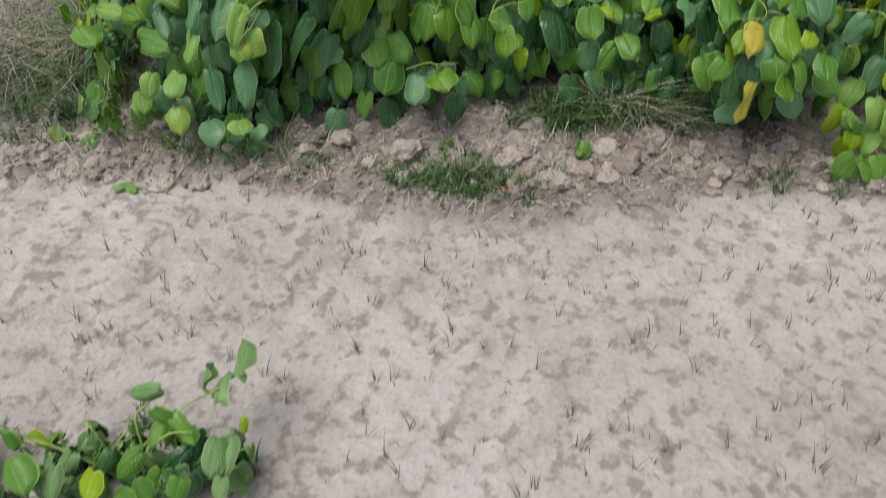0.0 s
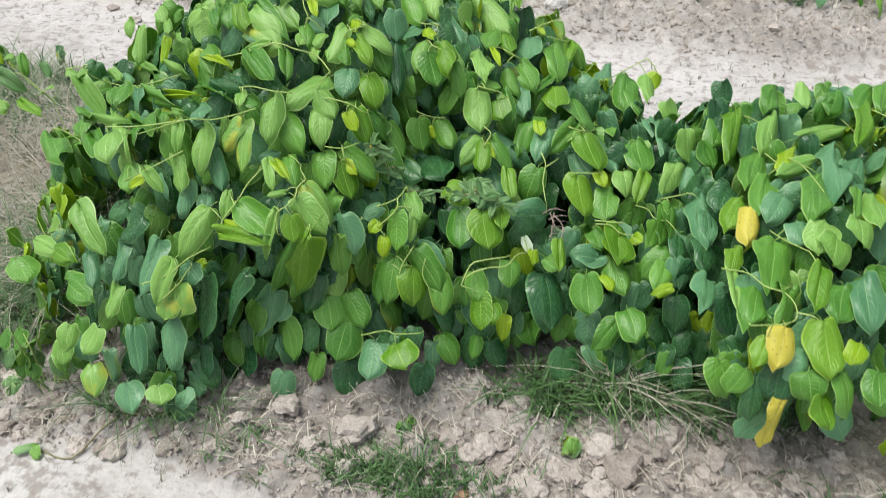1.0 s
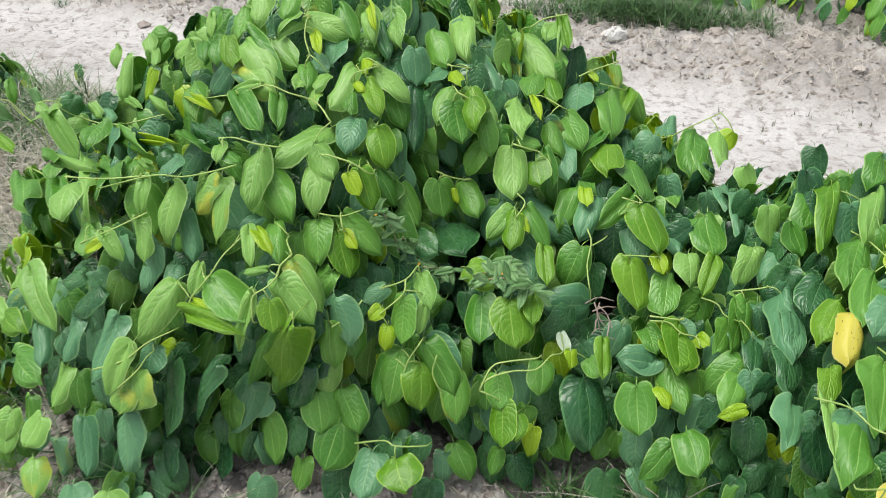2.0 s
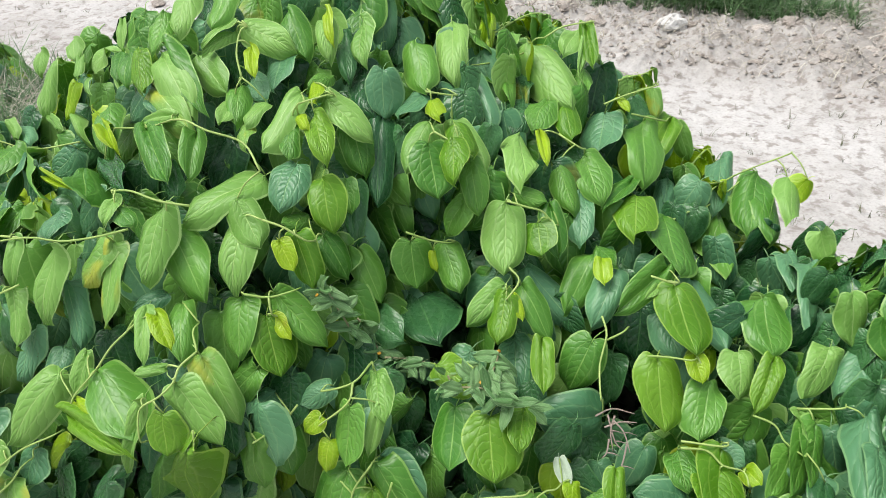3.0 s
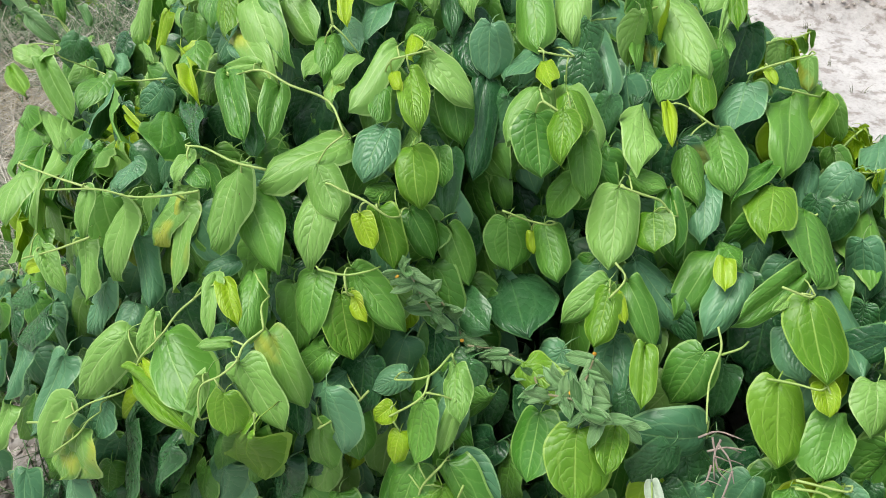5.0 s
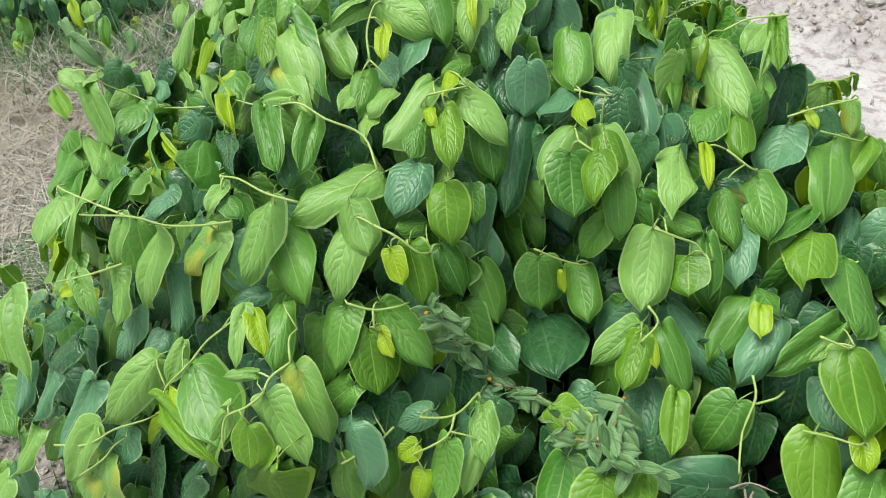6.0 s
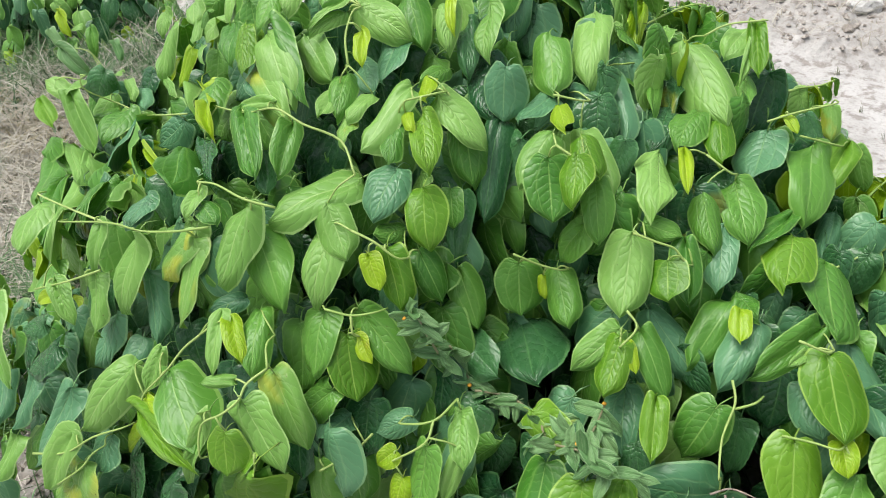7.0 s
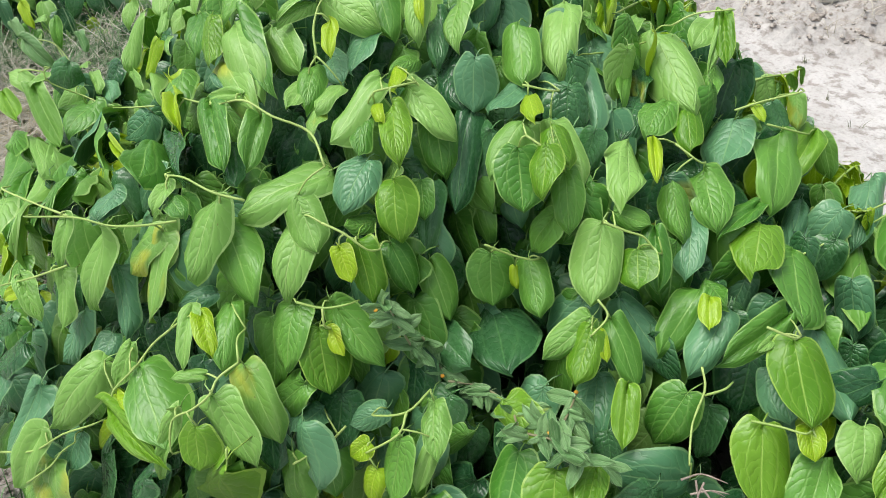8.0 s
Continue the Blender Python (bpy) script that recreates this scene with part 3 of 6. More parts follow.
def sprigs(bush, mound, seed, count, keep):
    """Thin arching side shoots that stand out of the crown, with small bright leaves."""
    r = random.Random(seed)
    rows, made = [], 0
    while made < count:
        p, nrm = mound.at(r.uniform(0, 6.2832), r.random() ** 1.2, r.uniform(0.93, 1.0))
        if not keep(p) or not under_crest(p, 0.06) or p.z < ground_z(p.x, p.y) + 0.12:
            continue
        made += 1
        p -= bush.location
        out = Matrix.Rotation(r.gauss(0, 0.5), 3, "Z") @ Vector((nrm.x, nrm.y, 0)).normalized()
        reach = r.uniform(0.045, 0.085)
        line = bow((p - out * 0.05, p + out * reach * 0.4 + Vector((0, 0, reach * 0.45)), p + out * reach + Vector((0, 0, reach * 0.5)), p + out * reach * 1.25 + Vector((0, 0, reach * r.uniform(0.1, 0.6)))))
        bm = bmesh.new()
        tube(bm, line, 0.0024, 0.0011, 5)
        part("shoot", bm, SHOOT, bush)
        for k in (3, 5, 7, 9, 10, len(line) - 1):
            s = r.uniform(0.05, 0.085) if k < 9 else r.uniform(0.022, 0.05)
            side = out.cross(Vector((0, 0, 1))) * r.choice((-0.5, 0.5))
            rows.append((hanging(line[k], out + side, r, s), r.choice(("flat", "cupped", "folded", "wavy")), r.randrange(6), r.choice((1, 2, 2, 3, 3, 3))))
    leaf_cloud("sprig_leaves", rows, TONES, bush, "small bright leaves on the side shoots")


def weed_stalk(weed, *pts):
    """A thin stalk with small narrow toothed leaves in tufts and tiny orange florets."""
    r = random.Random(int(abs(pts[0][0]) * 1000))
    line = bow([Vector(p) - weed.location for p in pts])
    bm = bmesh.new()
    tube(bm, line, 0.0018, 0.0012, 5)
    part("stalk", bm, WEED_STALK, weed)
    for k in range(1, len(line), 2):
        for j in range(r.randint(3, 5)):
            e = Vector((r.gauss(0, 0.8), r.gauss(-0.4, 0.6), r.gauss(-0.1, 0.6))).normalized()
            s = r.uniform(0.018, 0.042)
            ob = new("leaf", leaf_mesh(r.choice(("slim", "folded")), r.randrange(6), "weed"))
            ob.parent = weed
            ob.matrix_basis = frame_of(line[k], e, (r.gauss(0, 0.4), -0.7, 0.7), s, s * 0.7)
    bm = bmesh.new()
    bmesh.ops.create_icosphere(bm, subdivisions=2, radius=0.003)
    bmesh.ops.scale(bm, vec=(1, 1, 0.7), verts=bm.verts)
    bmesh.ops.translate(bm, vec=line[-1] + Vector((0, -0.004, 0.004)), verts=bm.verts)
    part("floret", bm, FLORET, weed, "tiny orange flower head")


def twig(thing, *pts):
    """A thin dead twig with a side spur."""
    line = bow([Vector(p) - thing.location for p in pts])
    bm = bmesh.new()
    tube(bm, line, 0.0016, 0.0007, 5)
    mid = line[len(line) // 2]
    tube(bm, (mid, mid + Vector((0.008, -0.004, 0.006)), mid + Vector((0.018, -0.003, 0.003))), 0.0010, 0.0005, 5)
    part("twig", bm, DEAD_WOOD, thing)


MAIN = Mound(-0.40, 2.84, 0.77, 1.10, 0.90, 0.68, 1.0, 0.0)
RIGHT = Mound(1.45, 2.72, 0.85, 0.9, 0.78, 0.62, 0.72, 0.0)
main_bush = build_bush("leafy_bush", MAIN, 5, "dense green bush of hanging heart-shaped leaves on the bed", (1300, 850, 800), (0.065, 0.100),
                       lambda p: p.y < 2.80 + 0.1 * p.x and p.z < 0.95 and p.x > -0.92, Mound(0.67, 2.72, 0.37, 0.37, 0.46, 0.56, 0.64, 0.0), (0.05, 0.82, 2.27, 2.50, 130))
right_bush = build_bush("leafy_bush", RIGHT, 8, "lower green bush with some yellow leaves beside the big one", (800, 600, 850), (0.062, 0.095),
                        lambda p: p.x < 1.05 and p.y < 2.75)

# single leaves along the outer shoots
hang_leaf(main_bush, (-0.841, 2.783, 0.746), (-0.831, 2.745, 0.706), 0.032, "pale", "flat", -10)
hang_leaf(main_bush, (-0.792, 2.757, 0.734), (-0.787, 2.684, 0.659), 0.042, "pale", "slim", -2)
hang_leaf(main_bush, (-0.687, 2.687, 0.736), (-0.697, 2.646, 0.680), 0.026, "young", "slim", 1)
hang_leaf(main_bush, (-0.733, 2.759, 0.785), (-0.711, 2.722, 0.762), 0.036, "pale", "flat", 0)
hang_leaf(main_bush, (-0.704, 2.729, 0.766), (-0.678, 2.687, 0.745), 0.032, "pale", "wavy", 3)
hang_leaf(main_bush, (-0.656, 2.678, 0.750), (-0.629, 2.642, 0.740), 0.023, "pale", "cupped", 36)
hang_leaf(main_bush, (-0.515, 2.621, 0.837), (-0.484, 2.565, 0.812), 0.034, "mid", "flat", -15)
hang_leaf(main_bush, (-0.702, 2.666, 0.685), (-0.601, 2.579, 0.691), 0.029, "pale", "cupped", 2)
hang_leaf(main_bush, (-0.525, 2.574, 0.764), (-0.488, 2.493, 0.725), 0.053, "mid", "flat", 9)
hang_leaf(main_bush, (-0.889, 2.575, 0.661), (-0.813, 2.531, 0.576), 0.049, "pale", "folded", -9)
hang_leaf(main_bush, (-0.850, 2.633, 0.615), (-0.868, 2.582, 0.614), 0.038, "mid", "flat", 17)
hang_leaf(main_bush, (-0.840, 2.623, 0.611), (-0.786, 2.580, 0.601), 0.037, "pale", "cupped", 7)
hang_leaf(main_bush, (-0.782, 2.620, 0.611), (-0.537, 2.421, 0.673), 0.058, "mid", "flat", 21)
hang_leaf(main_bush, (-0.622, 2.581, 0.667), (-0.675, 2.555, 0.617), 0.055, "grey", "heart", 4)
hang_leaf(main_bush, (-0.635, 2.533, 0.637), (-0.466, 2.400, 0.716), 0.022, "young", "folded", 12)
hang_leaf(main_bush, (-0.500, 2.464, 0.703), (-0.392, 2.338, 0.749), 0.051, "mid", "heart", -12)
hang_leaf(main_bush, (-0.483, 2.487, 0.716), (-0.344, 2.372, 0.746), 0.049, "old", "flat", 3)
hang_leaf(main_bush, (-0.856, 2.527, 0.581), (-0.655, 2.385, 0.647), 0.029, "pale", "slim", -11)
hang_leaf(main_bush, (-0.868, 2.500, 0.614), (-0.808, 2.434, 0.633), 0.029, "mid", "cupped", 4)
hang_leaf(main_bush, (-0.863, 2.507, 0.594), (-0.792, 2.455, 0.603), 0.032, "mid", "flat", 3)
hang_leaf(main_bush, (-0.619, 2.402, 0.649), (-0.548, 2.304, 0.686), 0.043, "mid", "flat", -14)
hang_leaf(main_bush, (-0.554, 2.397, 0.669), (-0.473, 2.305, 0.719), 0.029, "pale", "wavy", 6)
hang_leaf(main_bush, (-0.451, 2.348, 0.716), (-0.437, 2.296, 0.708), 0.046, "grey", "heart", -7)
hang_leaf(main_bush, (-0.679, 2.331, 0.645), (-0.654, 2.259, 0.616), 0.077, "pale", "heart", 6)
hang_leaf(main_bush, (-0.862, 2.671, 0.649), (-0.817, 2.641, 0.631), 0.032, "pale", "flat", 13)
hang_leaf(main_bush, (-0.841, 2.679, 0.632), (-0.788, 2.637, 0.623), 0.042, "grey", "flat", -9)
hang_leaf(main_bush, (-0.778, 2.688, 0.658), (-0.711, 2.640, 0.662), 0.026, "pale", "wavy", 16)
hang_leaf(main_bush, (-0.916, 2.569, 0.684), (-0.887, 2.567, 0.672), 0.025, "pale", "flat", 0)
hang_leaf(main_bush, (-0.892, 2.602, 0.674), (-0.881, 2.555, 0.675), 0.031, "pale", "cupped", 23)
hang_leaf(main_bush, (-0.882, 2.606, 0.590), (-0.826, 2.559, 0.568), 0.039, "old", "flat", -5)
hang_leaf(main_bush, (-0.741, 2.517, 0.584), (-0.638, 2.387, 0.649), 0.039, "mid", "wavy", 5)
hang_leaf(main_bush, (-0.432, 2.564, 0.870), (-0.408, 2.513, 0.828), 0.049, "lush", "cupped", 20)
hang_leaf(main_bush, (-0.381, 2.566, 0.878), (-0.293, 2.484, 0.822), 0.052, "mid", "flat", 19)
hang_leaf(main_bush, (-0.340, 2.576, 0.863), (-0.277, 2.542, 0.824), 0.050, "pale", "flat", 8)
hang_leaf(main_bush, (-0.397, 2.532, 0.831), (-0.295, 2.463, 0.812), 0.058, "blotched", "flat", 3)
hang_leaf(main_bush, (-0.399, 2.526, 0.821), (-0.362, 2.483, 0.813), 0.037, "grey", "flat", -10)
hang_leaf(main_bush, (-0.322, 2.476, 0.816), (-0.396, 2.481, 0.791), 0.021, "pale", "folded", 2)
hang_leaf(main_bush, (-0.289, 2.467, 0.798), (-0.265, 2.399, 0.764), 0.037, "mid", "folded", -22)
hang_leaf(main_bush, (-0.289, 2.625, 0.899), (-0.205, 2.630, 0.865), 0.058, "pale", "flat", 16)
hang_leaf(main_bush, (-0.239, 2.678, 0.905), (-0.193, 2.631, 0.853), 0.044, "mid", "flat", 4)
hang_leaf(main_bush, (-0.236, 2.638, 0.855), (-0.218, 2.570, 0.823), 0.062, "grey", "flat", 12)
hang_leaf(main_bush, (-0.260, 2.596, 0.876), (-0.237, 2.555, 0.847), 0.023, "young", "folded", -1)
hang_leaf(main_bush, (-0.178, 2.577, 0.823), (-0.197, 2.478, 0.777), 0.047, "pale", "wavy", 13)
hang_leaf(main_bush, (-0.177, 2.534, 0.793), (-0.160, 2.478, 0.770), 0.029, "mid", "wavy", 6)
hang_leaf(main_bush, (-0.145, 2.546, 0.810), (-0.105, 2.479, 0.771), 0.047, "lush", "flat", -12)
hang_leaf(main_bush, (-0.167, 2.539, 0.809), (-0.142, 2.510, 0.805), 0.019, "young", "cupped", 8)
hang_leaf(main_bush, (-0.166, 2.595, 0.833), (-0.146, 2.553, 0.825), 0.029, "young", "cupped", 6)
hang_leaf(main_bush, (-0.143, 2.578, 0.822), (-0.070, 2.562, 0.763), 0.054, "pale", "flat", -7)
hang_leaf(main_bush, (-0.116, 2.599, 0.778), (-0.080, 2.550, 0.719), 0.056, "mid", "flat", -8)
hang_leaf(main_bush, (-0.299, 2.620, 0.898), (-0.325, 2.565, 0.883), 0.024, "pale", "folded", 8)
hang_leaf(main_bush, (-0.376, 2.474, 0.789), (-0.289, 2.381, 0.763), 0.049, "mid", "folded", -11)
hang_leaf(main_bush, (-0.525, 2.554, 0.738), (-0.398, 2.433, 0.762), 0.026, "young", "folded", -7)
hang_leaf(main_bush, (-0.479, 2.294, 0.705), (-0.481, 2.253, 0.647), 0.035, "pale", "folded", -11)
hang_leaf(main_bush, (-0.081, 2.634, 0.771), (-0.061, 2.534, 0.677), 0.047, "old", "slim", 0)
hang_leaf(main_bush, (-0.130, 2.696, 0.818), (-0.089, 2.618, 0.775), 0.072, "old", "heart", -9)
hang_leaf(main_bush, (-0.142, 2.728, 0.883), (-0.120, 2.659, 0.836), 0.046, "pale", "flat", 28)
hang_leaf(main_bush, (-0.184, 2.698, 0.903), (-0.162, 2.654, 0.865), 0.022, "young", "folded", 11)
hang_leaf(main_bush, (-0.189, 2.698, 0.894), (-0.164, 2.640, 0.852), 0.035, "pale", "flat", 0)
hang_leaf(main_bush, (-0.174, 2.721, 0.857), (-0.137, 2.642, 0.815), 0.038, "old", "flat", -11)
hang_leaf(main_bush, (-0.157, 2.634, 0.828), (-0.171, 2.585, 0.831), 0.027, "mid", "flat", -10)
hang_leaf(main_bush, (-0.268, 2.562, 0.831), (-0.247, 2.501, 0.805), 0.039, "mid", "flat", -16)
hang_leaf(main_bush, (-0.267, 2.594, 0.832), (-0.232, 2.557, 0.811), 0.044, "grey", "flat", 3)
hang_leaf(main_bush, (-0.225, 2.554, 0.816), (-0.228, 2.501, 0.801), 0.034, "pale", "flat", 0)
hang_leaf(main_bush, (-0.267, 2.538, 0.814), (-0.260, 2.484, 0.806), 0.030, "pale", "folded", -2)
hang_leaf(main_bush, (-0.243, 2.519, 0.796), (-0.217, 2.473, 0.782), 0.031, "blotched", "flat", 8)
hang_leaf(main_bush, (-0.295, 2.615, 0.890), (-0.323, 2.564, 0.880), 0.024, "pale", "flat", -1)
hang_leaf(main_bush, (-0.152, 2.489, 0.760), (-0.149, 2.426, 0.722), 0.062, "grey", "heart", -4)
hang_leaf(main_bush, (-0.191, 2.469, 0.746), (-0.260, 2.364, 0.718), 0.077, "pale", "flat", 9)
hang_leaf(main_bush, (-0.107, 2.476, 0.751), (-0.088, 2.442, 0.684), 0.062, "lush", "flat", -7)
hang_leaf(main_bush, (-0.096, 2.521, 0.727), (-0.079, 2.497, 0.683), 0.034, "mid", "flat", -5)
hang_leaf(main_bush, (-0.093, 2.544, 0.711), (-0.078, 2.487, 0.637), 0.037, "old", "flat", 14)
hang_leaf(main_bush, (-0.000, 2.616, 0.780), (-0.017, 2.548, 0.739), 0.057, "pale", "cupped", 2)
hang_leaf(main_bush, (0.010, 2.581, 0.766), (0.034, 2.542, 0.701), 0.073, "mid", "heart", 3)
hang_leaf(main_bush, (0.045, 2.586, 0.778), (0.066, 2.536, 0.734), 0.048, "lush", "flat", 19)
hang_leaf(main_bush, (0.034, 2.625, 0.780), (0.071, 2.588, 0.754), 0.044, "lush", "cupped", -15)
hang_leaf(main_bush, (0.017, 2.668, 0.762), (0.086, 2.619, 0.706), 0.051, "pale", "flat", 6)
hang_leaf(main_bush, (0.060, 2.615, 0.727), (0.085, 2.565, 0.669), 0.050, "mid", "flat", -10)
hang_leaf(main_bush, (0.063, 2.584, 0.684), (0.034, 2.574, 0.620), 0.054, "mid", "flat", 18)
hang_leaf(main_bush, (-0.035, 2.695, 0.788), (-0.050, 2.621, 0.779), 0.045, "grey", "flat", 4)
hang_leaf(main_bush, (-0.020, 2.716, 0.785), (0.052, 2.713, 0.743), 0.051, "grey", "flat", 8)
hang_leaf(main_bush, (-0.011, 2.657, 0.795), (0.016, 2.612, 0.793), 0.031, "young", "cupped", -7)
hang_leaf(main_bush, (-0.071, 2.759, 0.839), (-0.025, 2.680, 0.796), 0.061, "mid", "flat", 2)
hang_leaf(main_bush, (-0.033, 2.827, 0.855), (0.008, 2.725, 0.795), 0.064, "pale", "flat", 7)
hang_leaf(main_bush, (0.001, 2.786, 0.787), (0.072, 2.703, 0.727), 0.057, "grey", "flat", 18)
hang_leaf(main_bush, (0.007, 2.909, 0.830), (0.023, 2.820, 0.796), 0.027, "young", "folded", -3)
hang_leaf(main_bush, (0.043, 2.924, 0.805), (0.046, 2.868, 0.789), 0.036, "pale", "flat", 19)
hang_leaf(main_bush, (0.048, 2.866, 0.776), (0.083, 2.758, 0.748), 0.025, "mid", "slim", -3)
hang_leaf(main_bush, (0.076, 2.901, 0.794), (0.175, 2.808, 0.735), 0.081, "pale", "flat", 4)
hang_leaf(main_bush, (0.150, 2.949, 0.813), (0.132, 2.894, 0.788), 0.050, "pale", "flat", -1)
hang_leaf(main_bush, (0.161, 2.950, 0.816), (0.188, 2.886, 0.769), 0.030, "lush", "folded", 10)
hang_leaf(main_bush, (0.157, 2.954, 0.808), (0.164, 2.876, 0.761), 0.022, "pale", "folded", -20)
hang_leaf(main_bush, (0.165, 2.912, 0.759), (0.187, 2.852, 0.732), 0.031, "mid", "flat", 13)
hang_leaf(main_bush, (0.057, 2.882, 0.759), (0.104, 2.798, 0.732), 0.051, "old", "flat", 21)
hang_leaf(main_bush, (0.089, 2.813, 0.741), (0.100, 2.729, 0.715), 0.062, "old", "flat", -7)
hang_leaf(main_bush, (0.129, 2.815, 0.740), (0.122, 2.744, 0.721), 0.050, "mid", "wavy", 23)
hang_leaf(main_bush, (0.157, 2.815, 0.733), (0.182, 2.754, 0.708), 0.045, "lush", "cupped", -7)
hang_leaf(main_bush, (0.216, 2.863, 0.704), (0.222, 2.781, 0.674), 0.074, "grey", "heart", 8)
hang_leaf(main_bush, (0.277, 2.883, 0.690), (0.293, 2.764, 0.634), 0.082, "mid", "flat", -13)
hang_leaf(main_bush, (0.318, 2.931, 0.674), (0.304, 2.837, 0.639), 0.050, "lush", "folded", -4)
hang_leaf(main_bush, (0.329, 2.973, 0.649), (0.355, 2.981, 0.574), 0.035, "pale", "flat", 6)
hang_leaf(main_bush, (0.253, 2.913, 0.718), (0.287, 2.898, 0.683), 0.038, "old", "flat", -4)
hang_leaf(main_bush, (0.283, 2.927, 0.732), (0.298, 2.899, 0.691), 0.030, "pale", "flat", 19)
hang_leaf(main_bush, (0.234, 2.865, 0.734), (0.256, 2.843, 0.722), 0.021, "young", "folded", -8)
hang_leaf(main_bush, (0.108, 2.712, 0.724), (0.147, 2.612, 0.705), 0.060, "pale", "flat", -23)
hang_leaf(main_bush, (0.135, 2.740, 0.719), (0.164, 2.660, 0.709), 0.023, "young", "folded", -1)
hang_leaf(main_bush, (0.203, 2.760, 0.682), (0.240, 2.686, 0.638), 0.072, "mid", "flat", 0)
hang_leaf(main_bush, (0.172, 2.707, 0.687), (0.210, 2.647, 0.641), 0.046, "mid", "cupped", -5)
hang_leaf(main_bush, (0.126, 2.615, 0.683), (0.174, 2.620, 0.671), 0.034, "mid", "cupped", 15)
hang_leaf(main_bush, (0.178, 2.636, 0.658), (0.209, 2.582, 0.601), 0.043, "mid", "folded", 14)
hang_leaf(main_bush, (0.120, 2.594, 0.678), (0.142, 2.519, 0.607), 0.072, "pale", "flat", -5)
hang_leaf(main_bush, (0.169, 2.592, 0.653), (0.186, 2.554, 0.623), 0.059, "lush", "heart", 8)
hang_leaf(main_bush, (0.209, 2.699, 0.651), (0.229, 2.623, 0.600), 0.045, "grey", "flat", -9)
hang_leaf(main_bush, (0.291, 2.742, 0.629), (0.301, 2.655, 0.615), 0.074, "lush", "cupped", 4)
hang_leaf(main_bush, (0.279, 2.773, 0.636), (0.252, 2.687, 0.627), 0.041, "mid", "folded", 12)
hang_leaf(main_bush, (0.328, 2.901, 0.582), (0.335, 2.769, 0.582), 0.039, "grey", "flat", 6)
hang_leaf(main_bush, (0.351, 2.875, 0.565), (0.348, 2.813, 0.575), 0.032, "grey", "flat", -23)
hang_leaf(main_bush, (0.391, 2.973, 0.539), (0.363, 2.841, 0.570), 0.042, "mid", "flat", 15)
hang_leaf(main_bush, (0.409, 2.994, 0.553), (0.445, 2.902, 0.545), 0.042, "pale", "flat", 0)
hang_leaf(main_bush, (0.378, 2.882, 0.549), (0.405, 2.839, 0.524), 0.031, "pale", "folded", -1)
hang_leaf(main_bush, (0.337, 2.759, 0.584), (0.372, 2.627, 0.580), 0.084, "mid", "heart", 8)
hang_leaf(main_bush, (0.413, 2.922, 0.511), (0.451, 2.738, 0.509), 0.065, "mid", "flat", -18)
hang_leaf(main_bush, (0.248, 2.630, 0.588), (0.228, 2.541, 0.542), 0.055, "mid", "flat", 3)
hang_leaf(main_bush, (0.263, 2.609, 0.593), (0.276, 2.566, 0.580), 0.029, "young", "folded", 3)
hang_leaf(main_bush, (0.251, 2.643, 0.592), (0.288, 2.604, 0.596), 0.034, "mid", "flat", 4)
hang_leaf(main_bush, (0.287, 2.617, 0.584), (0.273, 2.532, 0.526), 0.058, "grey", "flat", 2)
hang_leaf(main_bush, (0.354, 2.636, 0.578), (0.298, 2.541, 0.549), 0.049, "mid", "folded", -3)
hang_leaf(main_bush, (0.351, 2.601, 0.573), (0.332, 2.562, 0.573), 0.017, "pale", "folded", -4)
hang_leaf(main_bush, (0.371, 2.595, 0.577), (0.412, 2.514, 0.528), 0.082, "lush", "heart", 9)
hang_leaf(main_bush, (0.391, 2.667, 0.539), (0.457, 2.580, 0.486), 0.085, "grey", "heart", -4)
hang_leaf(main_bush, (0.358, 2.598, 0.525), (0.395, 2.545, 0.491), 0.058, "grey", "flat", 5)
hang_leaf(main_bush, (0.161, 2.532, 0.584), (0.215, 2.488, 0.521), 0.050, "mid", "flat", -16)
hang_leaf(main_bush, (0.158, 2.572, 0.584), (0.240, 2.553, 0.510), 0.057, "grey", "flat", -5)
hang_leaf(main_bush, (0.155, 2.508, 0.581), (0.178, 2.480, 0.561), 0.020, "young", "folded", 4)
hang_leaf(main_bush, (0.147, 2.504, 0.589), (0.153, 2.443, 0.543), 0.048, "lush", "flat", 9)
hang_leaf(main_bush, (0.143, 2.517, 0.593), (0.104, 2.462, 0.544), 0.047, "pale", "flat", -14)
hang_leaf(main_bush, (-0.007, 2.548, 0.513), (0.060, 2.448, 0.516), 0.096, "old", "heart", 13)
hang_leaf(main_bush, (-0.016, 2.556, 0.610), (-0.004, 2.529, 0.541), 0.074, "mid", "heart", -8)
hang_leaf(main_bush, (0.030, 2.576, 0.602), (0.074, 2.523, 0.557), 0.054, "mid", "flat", 9)
hang_leaf(main_bush, (0.016, 2.564, 0.594), (0.025, 2.552, 0.564), 0.019, "young", "cupped", -4)
hang_leaf(main_bush, (-0.073, 2.492, 0.628), (-0.032, 2.471, 0.552), 0.049, "mid", "flat", -11)
hang_leaf(main_bush, (-0.053, 2.462, 0.535), (0.016, 2.432, 0.521), 0.058, "old", "flat", -1)
hang_leaf(main_bush, (-0.146, 2.371, 0.624), (-0.074, 2.360, 0.547), 0.054, "mid", "flat", -3)
hang_leaf(main_bush, (-0.136, 2.351, 0.602), (-0.108, 2.337, 0.576), 0.025, "young", "folded", 18)
hang_leaf(main_bush, (-0.148, 2.344, 0.601), (-0.120, 2.305, 0.531), 0.067, "lush", "heart", -17)
hang_leaf(main_bush, (-0.186, 2.354, 0.622), (-0.165, 2.293, 0.565), 0.063, "mid", "flat", 2)
